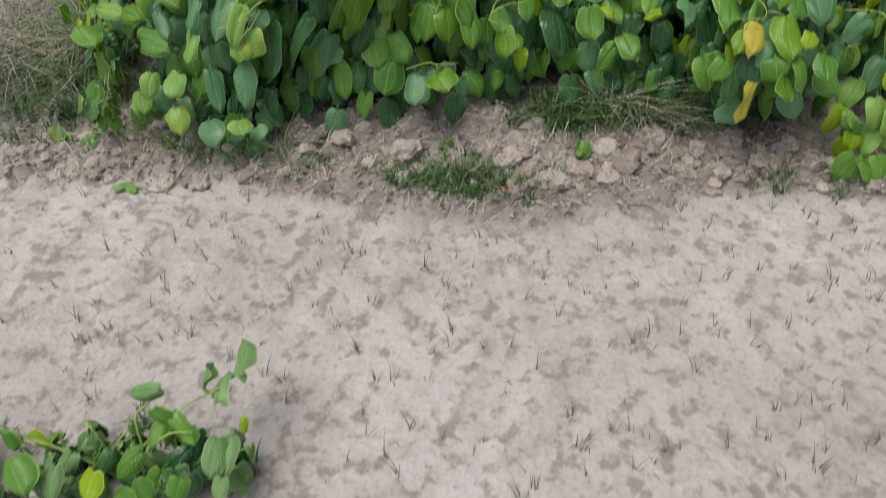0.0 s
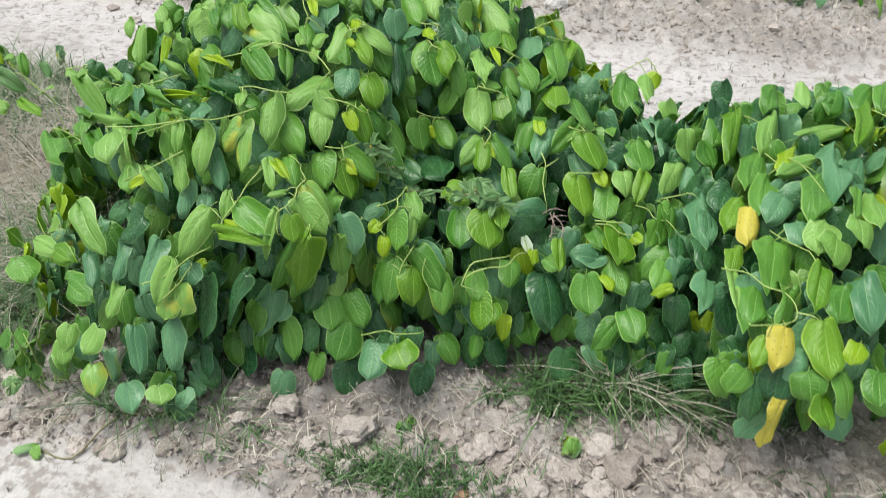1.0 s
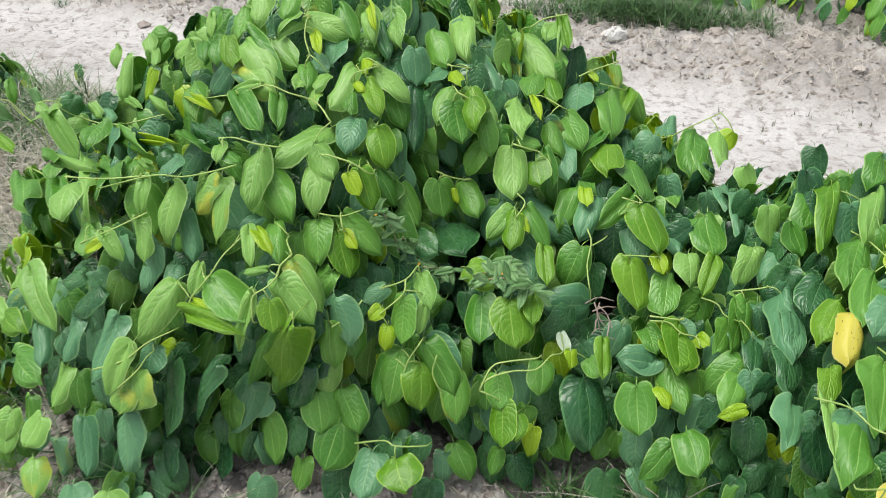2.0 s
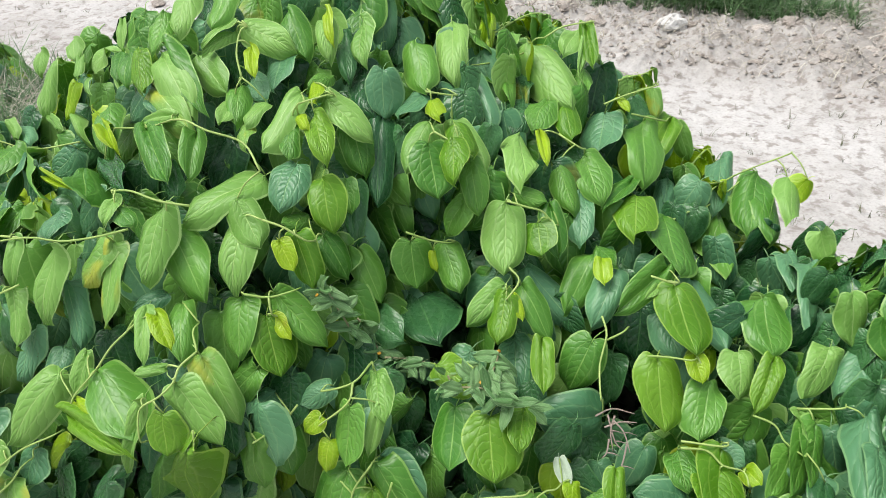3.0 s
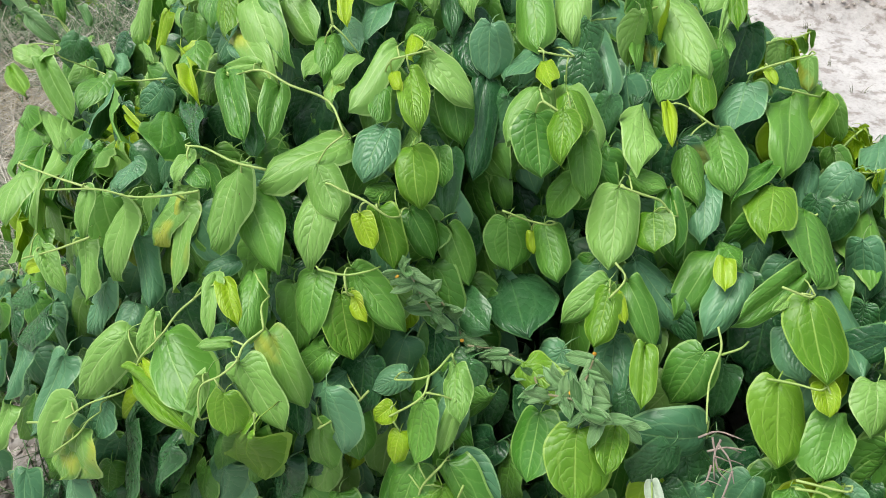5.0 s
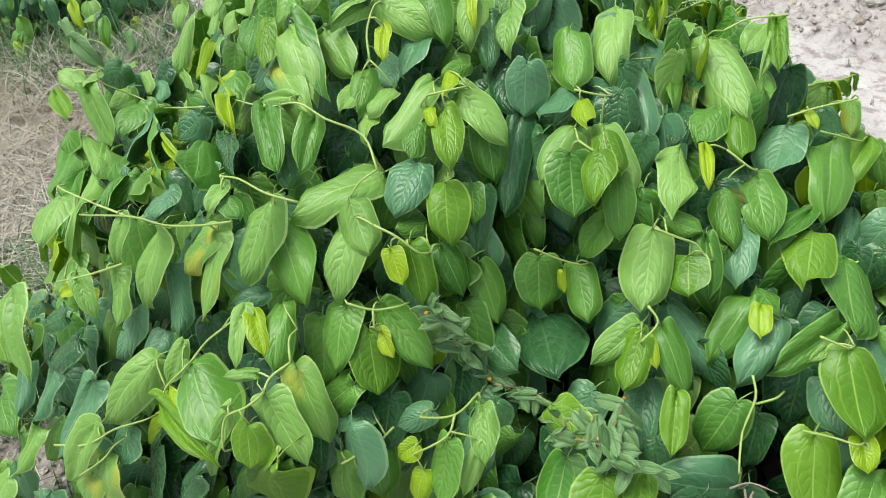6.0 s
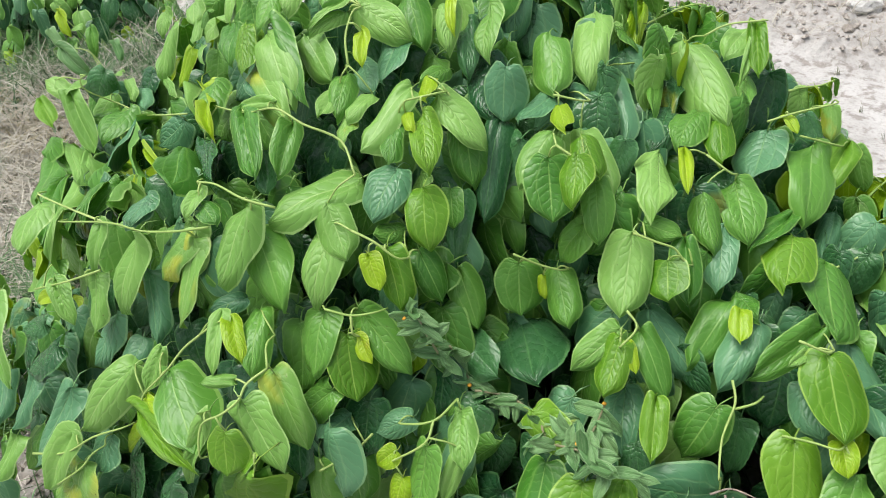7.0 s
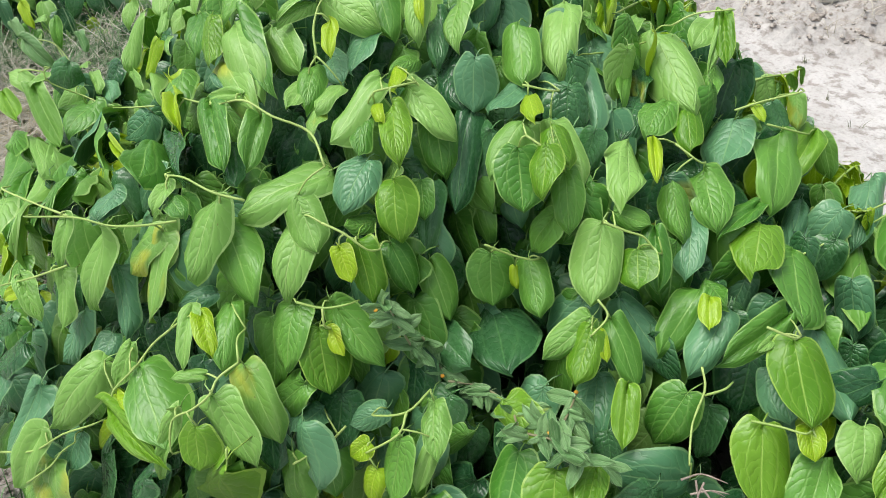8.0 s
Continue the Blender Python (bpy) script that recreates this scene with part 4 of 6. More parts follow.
hang_leaf(main_bush, (-0.139, 2.394, 0.695), (-0.113, 2.373, 0.663), 0.033, "young", "folded", -8)
hang_leaf(main_bush, (-0.122, 2.411, 0.701), (-0.093, 2.391, 0.624), 0.053, "lush", "flat", 6)
hang_leaf(main_bush, (-0.102, 2.447, 0.678), (-0.067, 2.441, 0.609), 0.044, "mid", "flat", -14)
hang_leaf(main_bush, (-0.205, 2.410, 0.739), (-0.157, 2.378, 0.692), 0.055, "pale", "flat", -8)
hang_leaf(main_bush, (-0.127, 2.458, 0.693), (-0.148, 2.421, 0.703), 0.031, "mid", "flat", -15)
hang_leaf(main_bush, (-0.195, 2.402, 0.718), (-0.192, 2.336, 0.635), 0.060, "pale", "flat", 0)
hang_leaf(main_bush, (-0.278, 2.357, 0.711), (-0.216, 2.321, 0.629), 0.067, "mid", "flat", 0)
hang_leaf(main_bush, (-0.284, 2.366, 0.743), (-0.285, 2.286, 0.671), 0.053, "pale", "flat", 4)
hang_leaf(main_bush, (-0.345, 2.315, 0.709), (-0.381, 2.280, 0.645), 0.052, "blotched", "flat", 1)
hang_leaf(main_bush, (-0.340, 2.314, 0.708), (-0.340, 2.258, 0.602), 0.048, "blotched", "flat", 1)
hang_leaf(main_bush, (-0.421, 2.296, 0.700), (-0.436, 2.244, 0.600), 0.052, "pale", "flat", 2)
hang_leaf(main_bush, (-0.444, 2.341, 0.714), (-0.450, 2.297, 0.700), 0.044, "grey", "flat", 9)
hang_leaf(main_bush, (-0.354, 2.354, 0.750), (-0.348, 2.309, 0.737), 0.030, "pale", "folded", -13)
hang_leaf(main_bush, (-0.343, 2.339, 0.741), (-0.308, 2.323, 0.735), 0.030, "mid", "flat", -17)
hang_leaf(main_bush, (-0.332, 2.439, 0.768), (-0.282, 2.392, 0.741), 0.034, "old", "flat", -9)
hang_leaf(main_bush, (-0.561, 2.246, 0.609), (-0.513, 2.215, 0.567), 0.035, "pale", "folded", -17)
hang_leaf(main_bush, (-0.560, 2.237, 0.591), (-0.596, 2.228, 0.565), 0.024, "young", "folded", -1)
hang_leaf(main_bush, (-0.487, 2.261, 0.639), (-0.466, 2.219, 0.564), 0.043, "pale", "wavy", 3)
hang_leaf(main_bush, (-0.422, 2.295, 0.641), (-0.385, 2.248, 0.562), 0.048, "grey", "flat", -1)
hang_leaf(main_bush, (-0.285, 2.283, 0.632), (-0.262, 2.218, 0.591), 0.031, "pale", "folded", 3)
hang_leaf(main_bush, (-0.271, 2.281, 0.629), (-0.228, 2.242, 0.608), 0.026, "young", "folded", -7)
hang_leaf(main_bush, (-0.252, 2.311, 0.629), (-0.213, 2.238, 0.595), 0.048, "mid", "heart", -13)
hang_leaf(main_bush, (-0.276, 2.314, 0.634), (-0.312, 2.281, 0.628), 0.032, "grey", "flat", -12)
hang_leaf(main_bush, (-0.412, 2.221, 0.538), (-0.471, 2.147, 0.449), 0.061, "pale", "flat", -8)
hang_leaf(main_bush, (-0.463, 2.260, 0.577), (-0.481, 2.207, 0.514), 0.040, "grey", "flat", 6)
hang_leaf(main_bush, (-0.431, 2.258, 0.548), (-0.424, 2.220, 0.518), 0.041, "grey", "flat", -29)
hang_leaf(main_bush, (-0.370, 2.244, 0.566), (-0.371, 2.199, 0.521), 0.029, "pale", "folded", 0)
hang_leaf(main_bush, (-0.345, 2.228, 0.552), (-0.253, 2.154, 0.518), 0.069, "mid", "heart", 8)
hang_leaf(main_bush, (-0.377, 2.197, 0.514), (-0.319, 2.171, 0.523), 0.034, "young", "wavy", 14)
hang_leaf(main_bush, (-0.385, 2.188, 0.495), (-0.252, 2.141, 0.500), 0.039, "lush", "folded", -12)
hang_leaf(main_bush, (-0.243, 2.189, 0.568), (-0.266, 2.152, 0.460), 0.024, "pale", "folded", -1)
hang_leaf(main_bush, (-0.211, 2.179, 0.560), (-0.204, 2.155, 0.509), 0.050, "lush", "heart", 2)
hang_leaf(main_bush, (-0.205, 2.208, 0.588), (-0.141, 2.191, 0.510), 0.061, "pale", "flat", 3)
hang_leaf(main_bush, (-0.202, 2.260, 0.592), (-0.140, 2.238, 0.505), 0.058, "blotched", "flat", -11)
hang_leaf(main_bush, (-0.233, 2.229, 0.588), (-0.270, 2.205, 0.585), 0.021, "pale", "wavy", -1)
hang_leaf(main_bush, (-0.184, 2.187, 0.495), (-0.239, 2.223, 0.314), 0.055, "mid", "heart", 0)
hang_leaf(main_bush, (-0.457, 2.177, 0.419), (-0.465, 2.141, 0.376), 0.071, "grey", "wavy", 7)
hang_leaf(main_bush, (-0.434, 2.187, 0.374), (-0.447, 2.136, 0.224), 0.084, "old", "heart", 1)
hang_leaf(main_bush, (-0.327, 2.167, 0.406), (-0.404, 2.162, 0.241), 0.059, "old", "flat", 16)
hang_leaf(main_bush, (-0.492, 2.129, 0.368), (-0.499, 2.088, 0.314), 0.075, "blotched", "wavy", -3)
hang_leaf(main_bush, (-0.173, 2.174, 0.520), (-0.239, 2.208, 0.337), 0.066, "lush", "wavy", -10)
hang_leaf(main_bush, (-0.139, 2.247, 0.475), (-0.141, 2.243, 0.366), 0.058, "mid", "wavy", 0)
hang_leaf(main_bush, (-0.132, 2.257, 0.447), (-0.115, 2.259, 0.424), 0.023, "young", "folded", 7)
hang_leaf(main_bush, (-0.287, 2.203, 0.338), (-0.349, 2.199, 0.194), 0.073, "grey", "flat", -5)
hang_leaf(main_bush, (-0.193, 2.230, 0.376), (-0.226, 2.225, 0.263), 0.077, "old", "flat", 4)
hang_leaf(main_bush, (-0.176, 2.238, 0.310), (-0.159, 2.201, 0.237), 0.081, "mid", "heart", 0)
hang_leaf(main_bush, (-0.135, 2.311, 0.493), (-0.143, 2.252, 0.503), 0.042, "grey", "flat", -6)
hang_leaf(main_bush, (-0.204, 2.172, 0.507), (-0.287, 2.192, 0.342), 0.032, "mid", "flat", -10)
hang_leaf(main_bush, (-0.129, 2.302, 0.450), (-0.099, 2.267, 0.381), 0.068, "mid", "heart", -7)
hang_leaf(main_bush, (-0.057, 2.297, 0.484), (-0.078, 2.278, 0.468), 0.035, "young", "folded", -11)
hang_leaf(main_bush, (-0.042, 2.283, 0.456), (-0.045, 2.262, 0.412), 0.034, "young", "cupped", -4)
hang_leaf(main_bush, (-0.060, 2.343, 0.497), (-0.101, 2.314, 0.477), 0.039, "grey", "cupped", -14)
hang_leaf(main_bush, (-0.015, 2.305, 0.507), (-0.012, 2.266, 0.429), 0.061, "mid", "heart", 10)
hang_leaf(main_bush, (0.021, 2.326, 0.500), (0.017, 2.281, 0.441), 0.024, "pale", "folded", 1)
hang_leaf(main_bush, (-0.001, 2.362, 0.523), (0.032, 2.301, 0.490), 0.043, "pale", "wavy", 7)
hang_leaf(main_bush, (0.023, 2.291, 0.425), (0.089, 2.262, 0.333), 0.073, "mid", "flat", 20)
hang_leaf(main_bush, (-0.041, 2.280, 0.386), (-0.056, 2.243, 0.292), 0.054, "mid", "flat", -5)
hang_leaf(main_bush, (-0.116, 2.258, 0.301), (-0.095, 2.218, 0.240), 0.071, "grey", "flat", 0)
hang_leaf(main_bush, (0.115, 2.362, 0.488), (0.125, 2.299, 0.429), 0.069, "mid", "heart", 7)
hang_leaf(main_bush, (0.166, 2.353, 0.494), (0.185, 2.292, 0.436), 0.085, "lush", "heart", 6)
hang_leaf(main_bush, (0.204, 2.385, 0.486), (0.214, 2.322, 0.467), 0.040, "lush", "folded", -4)
hang_leaf(main_bush, (0.304, 2.454, 0.435), (0.219, 2.406, 0.453), 0.086, "grey", "heart", -15)
hang_leaf(main_bush, (0.075, 2.402, 0.521), (0.144, 2.379, 0.508), 0.055, "lush", "flat", 8)
hang_leaf(main_bush, (0.162, 2.499, 0.512), (0.181, 2.429, 0.466), 0.063, "grey", "flat", 4)
hang_leaf(main_bush, (0.204, 2.482, 0.529), (0.224, 2.417, 0.489), 0.035, "lush", "folded", -7)
hang_leaf(main_bush, (0.364, 2.511, 0.510), (0.387, 2.431, 0.453), 0.087, "lush", "heart", 0)
hang_leaf(main_bush, (0.413, 2.530, 0.516), (0.431, 2.498, 0.492), 0.036, "young", "folded", -1)
hang_leaf(main_bush, (0.473, 2.575, 0.498), (0.486, 2.519, 0.459), 0.067, "pale", "heart", -7)
hang_leaf(main_bush, (0.521, 2.580, 0.493), (0.506, 2.503, 0.446), 0.042, "lush", "folded", 0)
hang_leaf(main_bush, (0.438, 2.520, 0.479), (0.442, 2.447, 0.431), 0.065, "mid", "wavy", -10)
hang_leaf(main_bush, (0.412, 2.441, 0.415), (0.429, 2.386, 0.394), 0.054, "mid", "flat", 8)
hang_leaf(main_bush, (0.459, 2.473, 0.398), (0.506, 2.465, 0.385), 0.049, "grey", "flat", -2)
hang_leaf(main_bush, (0.430, 2.384, 0.373), (0.366, 2.368, 0.385), 0.066, "grey", "heart", -4)
hang_leaf(main_bush, (0.469, 2.427, 0.406), (0.472, 2.358, 0.391), 0.081, "lush", "heart", 21)
hang_leaf(main_bush, (0.505, 2.452, 0.395), (0.528, 2.428, 0.398), 0.034, "young", "folded", 14)
hang_leaf(main_bush, (0.259, 2.375, 0.419), (0.282, 2.346, 0.394), 0.025, "under", "folded", 0)
hang_leaf(main_bush, (0.312, 2.362, 0.380), (0.347, 2.334, 0.370), 0.044, "mid", "flat", -9)
hang_leaf(main_bush, (0.560, 2.481, 0.418), (0.536, 2.413, 0.398), 0.059, "mid", "wavy", 2)
hang_leaf(main_bush, (0.565, 2.538, 0.442), (0.577, 2.477, 0.446), 0.044, "pale", "wavy", -8)
hang_leaf(main_bush, (0.498, 2.667, 0.528), (0.517, 2.575, 0.496), 0.087, "mid", "heart", -6)
hang_leaf(main_bush, (0.485, 2.939, 0.557), (0.513, 2.837, 0.525), 0.067, "mid", "flat", -12)
hang_leaf(main_bush, (0.532, 2.797, 0.530), (0.545, 2.702, 0.531), 0.058, "grey", "flat", -10)
hang_leaf(main_bush, (-0.741, 2.248, 0.504), (-0.662, 2.162, 0.419), 0.076, "pale", "folded", 14)
hang_leaf(main_bush, (-0.617, 2.233, 0.513), (-0.665, 2.222, 0.488), 0.046, "old", "flat", 6)
hang_leaf(main_bush, (-0.572, 2.216, 0.503), (-0.627, 2.186, 0.450), 0.067, "old", "flat", 14)
hang_leaf(main_bush, (-0.621, 2.193, 0.446), (-0.634, 2.133, 0.364), 0.048, "grey", "wavy", 12)
hang_leaf(main_bush, (-0.530, 2.190, 0.464), (-0.563, 2.113, 0.354), 0.062, "grey", "flat", -10)
hang_leaf(main_bush, (-0.484, 2.152, 0.437), (-0.514, 2.092, 0.355), 0.045, "pale", "folded", 6)
hang_leaf(main_bush, (-0.482, 2.138, 0.388), (-0.482, 2.101, 0.319), 0.093, "blotched", "wavy", 7)
hang_leaf(main_bush, (-0.731, 2.203, 0.396), (-0.694, 2.140, 0.346), 0.047, "grey", "flat", -14)
hang_leaf(main_bush, (-0.788, 2.179, 0.328), (-0.700, 2.113, 0.324), 0.080, "mid", "flat", -5)
hang_leaf(main_bush, (-0.624, 2.131, 0.373), (-0.635, 2.076, 0.309), 0.044, "pale", "wavy", 1)
hang_leaf(main_bush, (-0.666, 2.075, 0.287), (-0.691, 2.037, 0.238), 0.062, "pale", "heart", 3)
hang_leaf(main_bush, (-0.744, 2.085, 0.279), (-0.747, 2.049, 0.227), 0.054, "pale", "heart", -17)
hang_leaf(main_bush, (-0.682, 2.037, 0.209), (-0.663, 1.988, 0.157), 0.062, "blotched", "heart", -4)
hang_leaf(main_bush, (-0.583, 2.089, 0.291), (-0.558, 2.024, 0.203), 0.045, "grey", "slim", -16)
hang_leaf(main_bush, (-0.505, 2.120, 0.301), (-0.500, 2.060, 0.194), 0.065, "grey", "flat", 14)
hang_leaf(main_bush, (-0.457, 2.144, 0.207), (-0.444, 2.105, 0.135), 0.047, "old", "flat", 0)
hang_leaf(main_bush, (-0.383, 2.204, 0.153), (-0.369, 2.157, 0.097), 0.084, "old", "heart", 18)
hang_leaf(main_bush, (-0.327, 2.213, 0.253), (-0.339, 2.198, 0.134), 0.046, "mid", "folded", -11)
hang_leaf(main_bush, (-0.277, 2.218, 0.245), (-0.257, 2.183, 0.147), 0.069, "mid", "heart", 7)
hang_leaf(main_bush, (-0.231, 2.231, 0.235), (-0.226, 2.196, 0.157), 0.059, "old", "flat", 3)
hang_leaf(main_bush, (-0.267, 2.224, 0.293), (-0.327, 2.213, 0.255), 0.070, "grey", "flat", -4)
hang_leaf(main_bush, (-0.126, 2.222, 0.253), (-0.151, 2.164, 0.179), 0.087, "mid", "heart", 14)
hang_leaf(main_bush, (-0.053, 2.185, 0.233), (-0.052, 2.107, 0.184), 0.081, "grey", "flat", 12)
hang_leaf(main_bush, (0.001, 2.156, 0.255), (0.032, 2.102, 0.236), 0.086, "lush", "wavy", 4)
hang_leaf(main_bush, (-0.128, 2.243, 0.320), (-0.078, 2.197, 0.260), 0.070, "mid", "flat", 10)
hang_leaf(main_bush, (-0.019, 2.282, 0.405), (-0.032, 2.233, 0.301), 0.067, "mid", "flat", 0)
hang_leaf(main_bush, (0.019, 2.275, 0.385), (0.028, 2.235, 0.303), 0.076, "lush", "heart", -14)
hang_leaf(main_bush, (0.081, 2.285, 0.361), (0.096, 2.239, 0.281), 0.060, "mid", "heart", 4)
hang_leaf(main_bush, (0.023, 2.306, 0.421), (0.086, 2.283, 0.359), 0.071, "grey", "flat", 12)
hang_leaf(main_bush, (0.158, 2.293, 0.370), (0.172, 2.251, 0.323), 0.055, "mid", "heart", 0)
hang_leaf(main_bush, (0.175, 2.264, 0.331), (0.186, 2.212, 0.269), 0.064, "lush", "heart", 19)
hang_leaf(main_bush, (0.203, 2.252, 0.321), (0.210, 2.217, 0.287), 0.043, "lush", "cupped", 20)
hang_leaf(main_bush, (0.234, 2.331, 0.387), (0.243, 2.288, 0.339), 0.062, "mid", "flat", -16)
hang_leaf(main_bush, (0.312, 2.349, 0.343), (0.339, 2.265, 0.248), 0.109, "old", "heart", -13)
hang_leaf(main_bush, (0.282, 2.354, 0.404), (0.287, 2.322, 0.386), 0.030, "young", "wavy", -7)
hang_leaf(main_bush, (0.334, 2.381, 0.412), (0.349, 2.318, 0.373), 0.041, "lush", "folded", -6)
hang_leaf(main_bush, (0.440, 2.394, 0.371), (0.367, 2.380, 0.389), 0.066, "grey", "heart", 20)
hang_leaf(main_bush, (0.467, 2.453, 0.420), (0.474, 2.354, 0.383), 0.084, "lush", "heart", 0)
hang_leaf(main_bush, (0.404, 2.332, 0.360), (0.419, 2.276, 0.292), 0.074, "mid", "heart", 0)
hang_leaf(main_bush, (0.442, 2.331, 0.368), (0.462, 2.294, 0.354), 0.038, "young", "cupped", -13)
hang_leaf(main_bush, (0.455, 2.406, 0.367), (0.497, 2.319, 0.324), 0.065, "mid", "flat", 0)
hang_leaf(main_bush, (0.585, 2.513, 0.441), (0.582, 2.425, 0.418), 0.063, "mid", "heart", -2)
hang_leaf(main_bush, (0.604, 2.446, 0.410), (0.604, 2.373, 0.390), 0.054, "old", "heart", 0)
hang_leaf(main_bush, (0.658, 2.473, 0.464), (0.659, 2.385, 0.446), 0.055, "grey", "heart", -13)
hang_leaf(main_bush, (0.580, 2.373, 0.387), (0.560, 2.299, 0.351), 0.058, "mid", "flat", 4)
hang_leaf(main_bush, (0.591, 2.309, 0.367), (0.546, 2.297, 0.350), 0.031, "young", "wavy", 4)
hang_leaf(main_bush, (0.658, 2.312, 0.399), (0.654, 2.215, 0.378), 0.073, "grey", "wavy", -14)
hang_leaf(main_bush, (0.480, 2.283, 0.278), (0.429, 2.241, 0.223), 0.065, "mid", "wavy", 0)
hang_leaf(main_bush, (0.500, 2.296, 0.304), (0.529, 2.224, 0.276), 0.066, "mid", "flat", 4)
hang_leaf(main_bush, (0.650, 2.418, 0.435), (0.647, 2.318, 0.411), 0.070, "old", "flat", -9)
hang_leaf(right_bush, (0.664, 2.633, 0.502), (0.616, 2.561, 0.460), 0.062, "grey", "flat", 19)
hang_leaf(main_bush, (0.563, 2.759, 0.544), (0.567, 2.637, 0.514), 0.060, "grey", "flat", -20)
hang_leaf(main_bush, (0.595, 2.612, 0.506), (0.564, 2.544, 0.463), 0.063, "pale", "flat", -14)
hang_leaf(right_bush, (0.723, 2.711, 0.603), (0.705, 2.562, 0.546), 0.064, "lush", "flat", -11)
hang_leaf(right_bush, (0.813, 2.738, 0.585), (0.778, 2.583, 0.562), 0.053, "pale", "flat", 16)
hang_leaf(right_bush, (0.689, 2.702, 0.582), (0.679, 2.625, 0.548), 0.064, "mid", "flat", -17)
hang_leaf(right_bush, (0.771, 2.606, 0.549), (0.734, 2.472, 0.533), 0.066, "mid", "heart", 7)
hang_leaf(right_bush, (0.780, 2.506, 0.545), (0.755, 2.385, 0.519), 0.056, "mid", "flat", 4)
hang_leaf(right_bush, (0.851, 2.620, 0.562), (0.813, 2.511, 0.568), 0.037, "young", "cupped", 1)
hang_leaf(right_bush, (0.884, 2.559, 0.564), (0.796, 2.484, 0.560), 0.047, "pale", "flat", -17)
hang_leaf(right_bush, (0.869, 2.673, 0.559), (1.000, 2.762, 0.559), 0.050, "pale", "flat", 0)
hang_leaf(right_bush, (1.024, 2.815, 0.572), (0.969, 2.606, 0.570), 0.053, "lush", "folded", -5)
hang_leaf(right_bush, (0.822, 2.815, 0.627), (0.806, 2.739, 0.591), 0.060, "mid", "flat", -7)
hang_leaf(right_bush, (0.895, 2.850, 0.624), (0.905, 2.785, 0.588), 0.046, "pale", "flat", -5)
hang_leaf(right_bush, (0.983, 2.867, 0.598), (0.961, 2.790, 0.573), 0.067, "mid", "flat", 4)
hang_leaf(right_bush, (1.074, 2.912, 0.591), (1.029, 2.805, 0.570), 0.076, "mid", "flat", -7)
hang_leaf(right_bush, (1.110, 2.930, 0.601), (1.082, 2.811, 0.571), 0.061, "mid", "flat", 7)
hang_leaf(right_bush, (0.940, 2.654, 0.550), (0.913, 2.405, 0.562), 0.059, "grey", "flat", 0)
hang_leaf(right_bush, (0.983, 2.590, 0.549), (0.938, 2.417, 0.561), 0.063, "grey", "heart", 0)
hang_leaf(right_bush, (0.877, 2.467, 0.572), (0.857, 2.330, 0.552), 0.076, "mid", "flat", 7)
hang_leaf(right_bush, (0.808, 2.438, 0.541), (0.775, 2.366, 0.507), 0.074, "grey", "flat", 9)
hang_leaf(right_bush, (0.708, 2.529, 0.504), (0.678, 2.449, 0.477), 0.068, "old", "flat", 5)
hang_leaf(right_bush, (0.724, 2.445, 0.520), (0.689, 2.364, 0.487), 0.054, "lush", "cupped", 9)
hang_leaf(right_bush, (0.743, 2.424, 0.518), (0.731, 2.319, 0.486), 0.052, "yellow", "cupped", 5)
hang_leaf(right_bush, (0.826, 2.363, 0.521), (0.841, 2.305, 0.506), 0.067, "grey", "flat", 4)
hang_leaf(right_bush, (0.872, 2.338, 0.541), (0.856, 2.266, 0.507), 0.073, "pale", "flat", 11)
hang_leaf(right_bush, (0.932, 2.334, 0.556), (0.929, 2.266, 0.534), 0.061, "pale", "wavy", 1)
hang_leaf(right_bush, (0.982, 2.432, 0.554), (0.970, 2.307, 0.558), 0.055, "pale", "flat", 10)
hang_leaf(right_bush, (0.940, 2.426, 0.561), (0.924, 2.321, 0.558), 0.043, "mid", "folded", 3)
hang_leaf(main_bush, (0.645, 2.521, 0.467), (0.658, 2.366, 0.438), 0.070, "grey", "heart", 7)
hang_leaf(main_bush, (0.584, 2.513, 0.443), (0.560, 2.415, 0.405), 0.073, "mid", "heart", -1)
hang_leaf(right_bush, (0.705, 2.321, 0.473), (0.689, 2.251, 0.458), 0.049, "lush", "flat", 7)
hang_leaf(right_bush, (0.781, 2.327, 0.491), (0.760, 2.202, 0.459), 0.100, "mid", "wavy", 13)
hang_leaf(right_bush, (0.696, 2.275, 0.444), (0.707, 2.135, 0.421), 0.040, "pale", "folded", 16)
hang_leaf(right_bush, (0.746, 2.235, 0.450), (0.723, 2.116, 0.425), 0.070, "mid", "flat", 5)
hang_leaf(right_bush, (0.805, 2.210, 0.464), (0.760, 2.105, 0.445), 0.073, "mid", "flat", -24)
hang_leaf(right_bush, (0.851, 2.236, 0.491), (0.830, 2.125, 0.465), 0.046, "lush", "folded", 5)
hang_leaf(right_bush, (0.895, 2.205, 0.478), (0.874, 2.125, 0.450), 0.079, "mid", "heart", -2)
hang_leaf(right_bush, (0.938, 2.234, 0.488), (0.933, 2.124, 0.430), 0.081, "grey", "flat", 20)
hang_leaf(right_bush, (0.779, 2.102, 0.448), (0.763, 2.033, 0.403), 0.064, "yellow", "heart", 13)
hang_leaf(right_bush, (0.745, 2.079, 0.433), (0.729, 2.033, 0.398), 0.047, "lush", "wavy", 9)
hang_leaf(right_bush, (0.847, 2.120, 0.453), (0.862, 2.038, 0.384), 0.080, "lush", "heart", 2)
hang_leaf(right_bush, (0.918, 2.104, 0.423), (0.903, 2.065, 0.400), 0.046, "young", "flat", 0)
